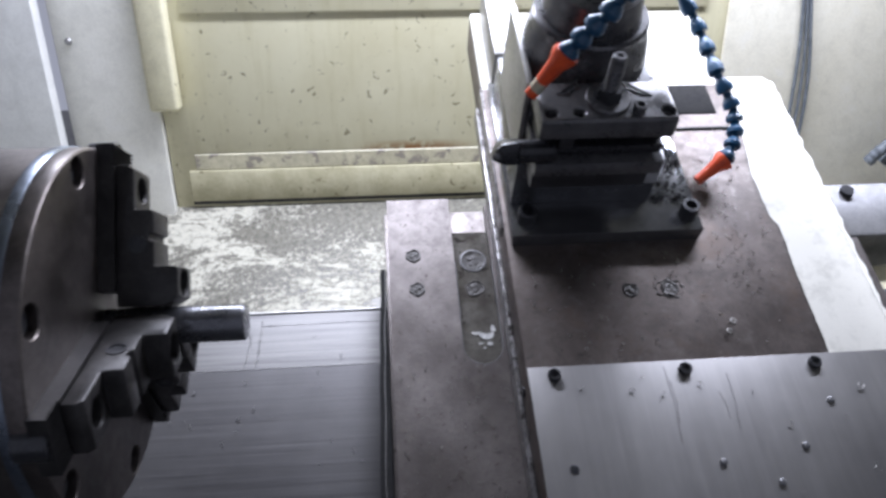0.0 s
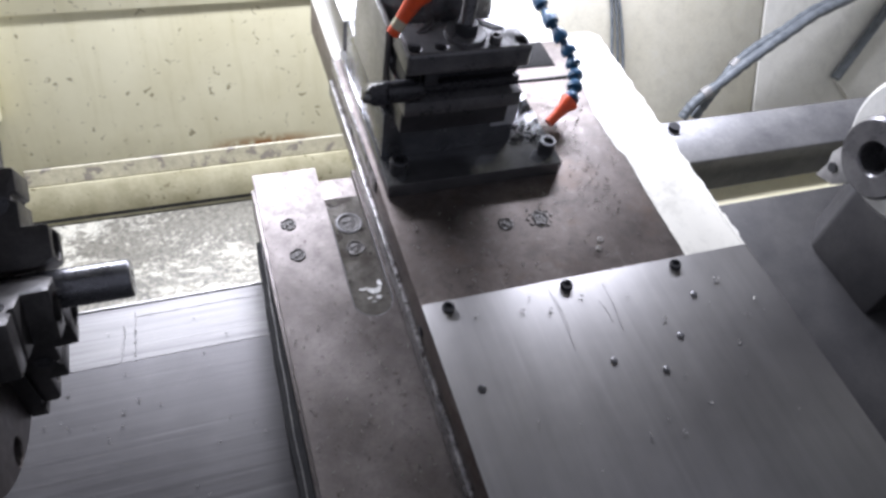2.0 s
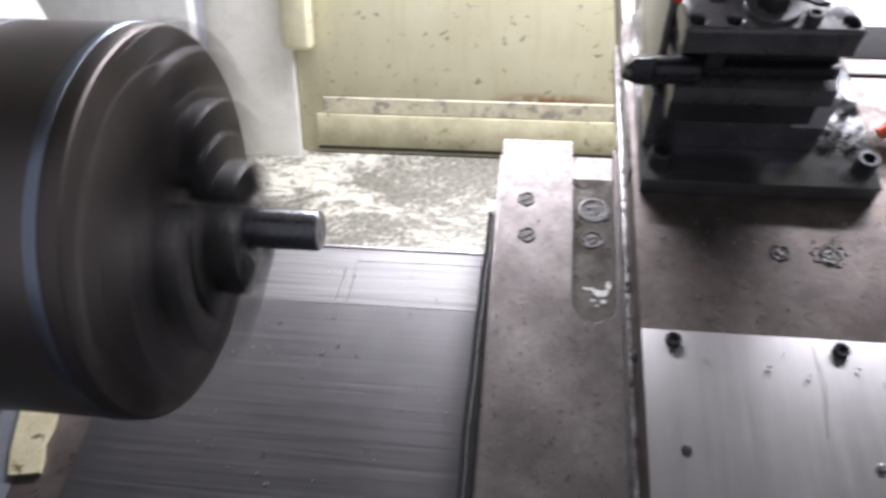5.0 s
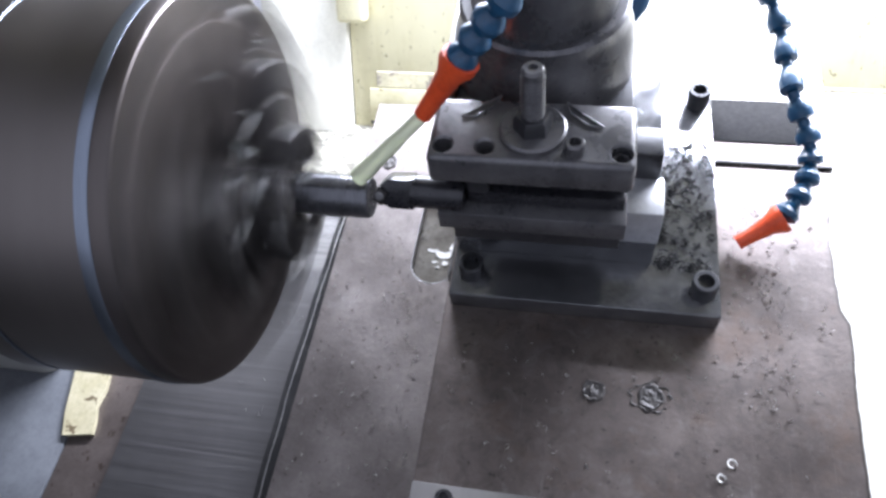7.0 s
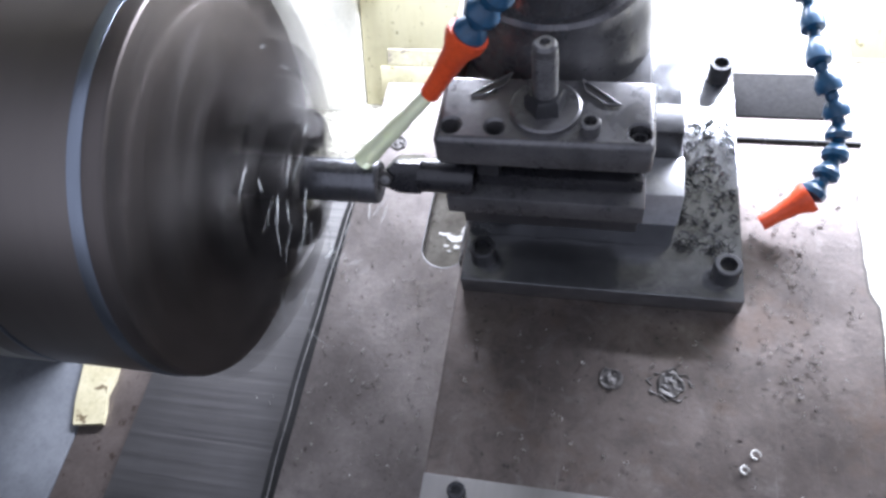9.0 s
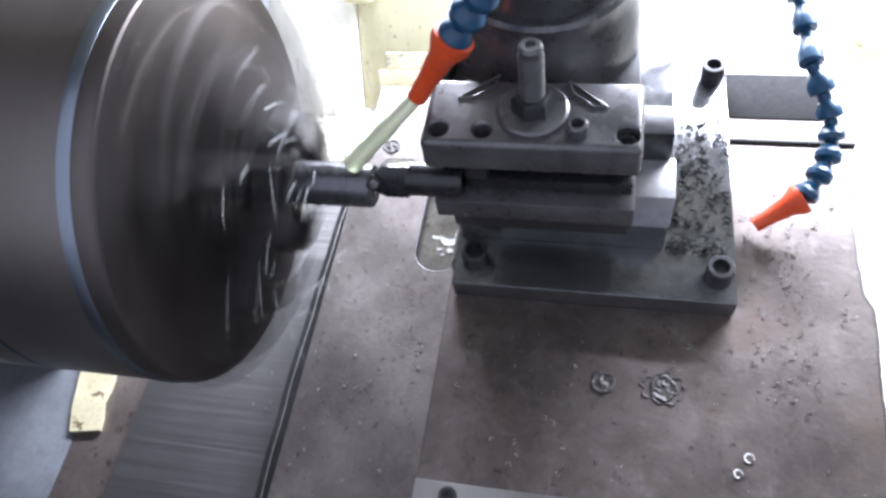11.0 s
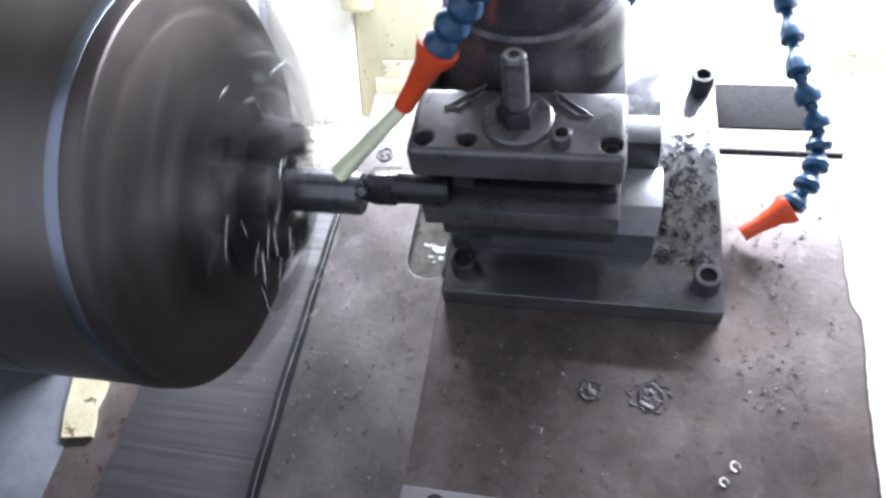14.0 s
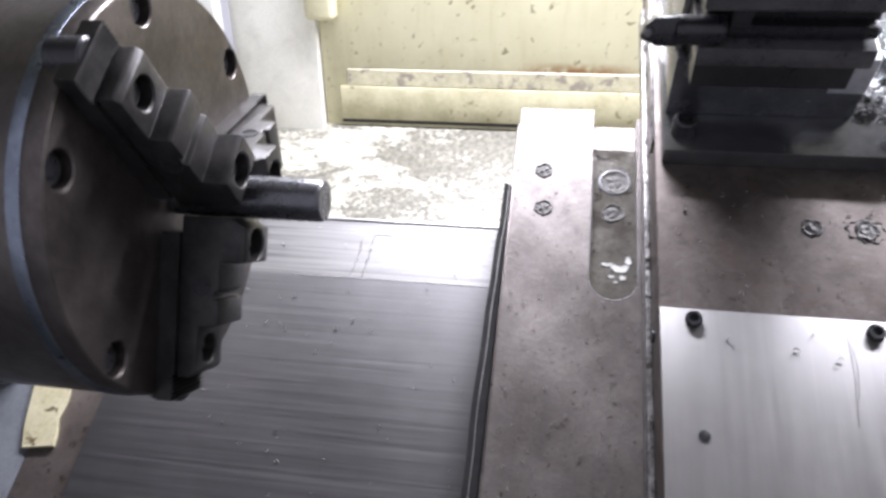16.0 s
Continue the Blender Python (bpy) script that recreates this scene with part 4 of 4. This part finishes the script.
for x, y, s in ((0.3671, -0.2404, 0.0034), (0.3592, -0.2521, 0.003)):
    c = thing("curled_chip", "bright curled metal chip lying on the cross slide", "metal chip", BED, "curled chips")
    part("ribbon", tube([(x + s * math.cos(a), y + s * math.sin(a), 0.0675 + 0.0006 * a) for a in [0.4 * i for i in range(13)]], 0.0007, 6), CHIP, c)
    curls.append(c)


chips_slide = chips("slide_chips", 210, on_slide, 3, 0.0016, "small bright metal chips on the cross slide")
chips_plate = chips("plate_chips", 26, lambda r: (r.uniform(0.16, 0.52), r.uniform(-0.52, -0.30), 0.0688), 4, 0.0022, "small bright metal chips on the cover plate")
chips_base = chips("base_chips", 260, lambda r: (0.309 + 0.048 * r.random() ** 1.2, -0.088 + 0.15 * r.random() ** 1.3, 0.0869), 5, 0.0028, "dark wet chips heaped on the tool-post base plate", WETCHIP)
chips_saddle = chips("saddle_chips", 110, lambda r: (r.uniform(0.005, 0.125), r.uniform(-0.45, -0.24), 0.0001), 6, 0.0012, "fine metal chips on the saddle")
tagged(on_bed(chips("cover_chips", 50, lambda r: (r.uniform(-0.3, -0.03), r.uniform(-0.45, -0.14), -0.0499), 7, 0.0014, "fine metal chips on the way cover")))


# ---- what moves ----
CARRIAGE = [
    (0.0, 0, 0), (5.2, 0, 0), (5.4, -0.018, -0.014), (6.1, -0.160, -0.117), (6.3, -0.1860, -0.1440), (6.5, -0.1862, -0.1701), (6.7, -0.199, -0.1712), (7.0, -0.2153, -0.1716),
    (8.0, -0.2158, -0.1712), (11.0, -0.2203, -0.1715), (12.5, -0.2230, -0.1720), (13.5, -0.2243, -0.1720), (14.0, -0.2207, -0.1717), (14.3, -0.199, -0.172), (14.5, -0.1850, -0.1720), (14.7, -0.1815, -0.167), (15.0, -0.1424, -0.1323),
    (15.5, -0.0502, -0.0455), (15.75, -0.016, -0.010), (16.0, -0.0052, -0.0009),
]


def spin(t):
    """Chuck speed in degrees a second."""
    def ease(u):
        u = min(max(u, 0), 1)
        return u * u * (3 - 2 * u)
    return -2350 * ease((t - 4.05) / 1.1) * (1 - ease((t - 14.9) / 0.87)) - 45 * ease((t - 15.3) / 0.3) * ease((16.4 - t) / 0.5)


def motions():
    for ob in (slide, plate, post, tool, bracket, hose_a, hose_b, *curls, chips_slide, chips_plate, chips_base):
        walk(ob, [(t, BED @ pose(x, y, 0)) for t, x, y in CARRIAGE])
    for ob in (saddle, chips_saddle):
        walk(ob, [(t, BED @ pose(x, 0, 0)) for t, x, y in CARRIAGE])
    # the jet stands between nozzle and bar during the cut; else it stays back inside the nozzle
    def out(t):
        return min(max((t - 6.75) / 0.15, 0), 1) * min(max((14.2 - t) / 0.15, 0), 1)
    walk(jet, [(t, BED @ pose(x, y, 0) @ JET_IN.lerp(JET_OUT, out(t))) for t, x, y in sorted(CARRIAGE + [(6.75, -0.202, -0.1714), (6.9, -0.2105, -0.1715), (14.05, -0.2175, -0.1718), (14.2, -0.2065, -0.172)])])
    # the fall runs free before and after the cut, and sinks away when the bar catches the jet
    FALL = [(0, -0.45), (6.05, -0.45), (6.3, 0), (6.7, 0), (6.8, -0.12), (6.95, -0.45), (14.0, -0.45), (14.25, 0), (14.75, 0), (14.95, -0.45), (16, -0.45)]
    walk(fall, [(t, BED @ pose(0, 0.2 * z, z)) for t, z in FALL])
    walk(splash, [(t, BED @ pose(0, 0, z * 0.3)) for t, z in [(0, -0.45), (6.0, -0.45), (6.2, 0), (6.85, 0), (7.0, -0.3), (7.1, -0.45), (16, -0.45)]])
    # the spray comes out from between the jaws as the bar catches the jet
    def cast(t):
        return -0.118 * (1 - min(max((t - 6.85) / 0.2, 0), 1) * min(max((14.25 - t) / 0.2, 0), 1))
    times = [0, 6.8] + [6.85 + 0.1 * i for i in range(75)] + [14.35, 16]
    walk(spray, [(t, BED @ pose(FACE + cast(t), AX, AY) @ Matrix.Rotation(-3.7 * min(max(t - 6.8, 0), 7.55), 4, "X")) for t in times])
    frames = int(16 * FPS)
    turns, a = [0.0], 0.0
    for i in range(frames):
        a += spin((i + 0.5) / FPS) / FPS
        turns.append(a)
    end = turns[-1] + (64 - turns[-1]) % 120 - 120      # jaws as they stand at the end
    rows = [(i / FPS, turns[i] * end / turns[-1]) for i in range(frames + 1)]
    keep = [(t, a) for t, a in rows if t >= 3.95 or t == 0]
    for ob in (chuck, bar):
        walk(ob, [(t, BED @ pose(FACE, AX, AY) @ Matrix.Rotation(radians(a), 4, "X")) for t, a in keep])


motions()
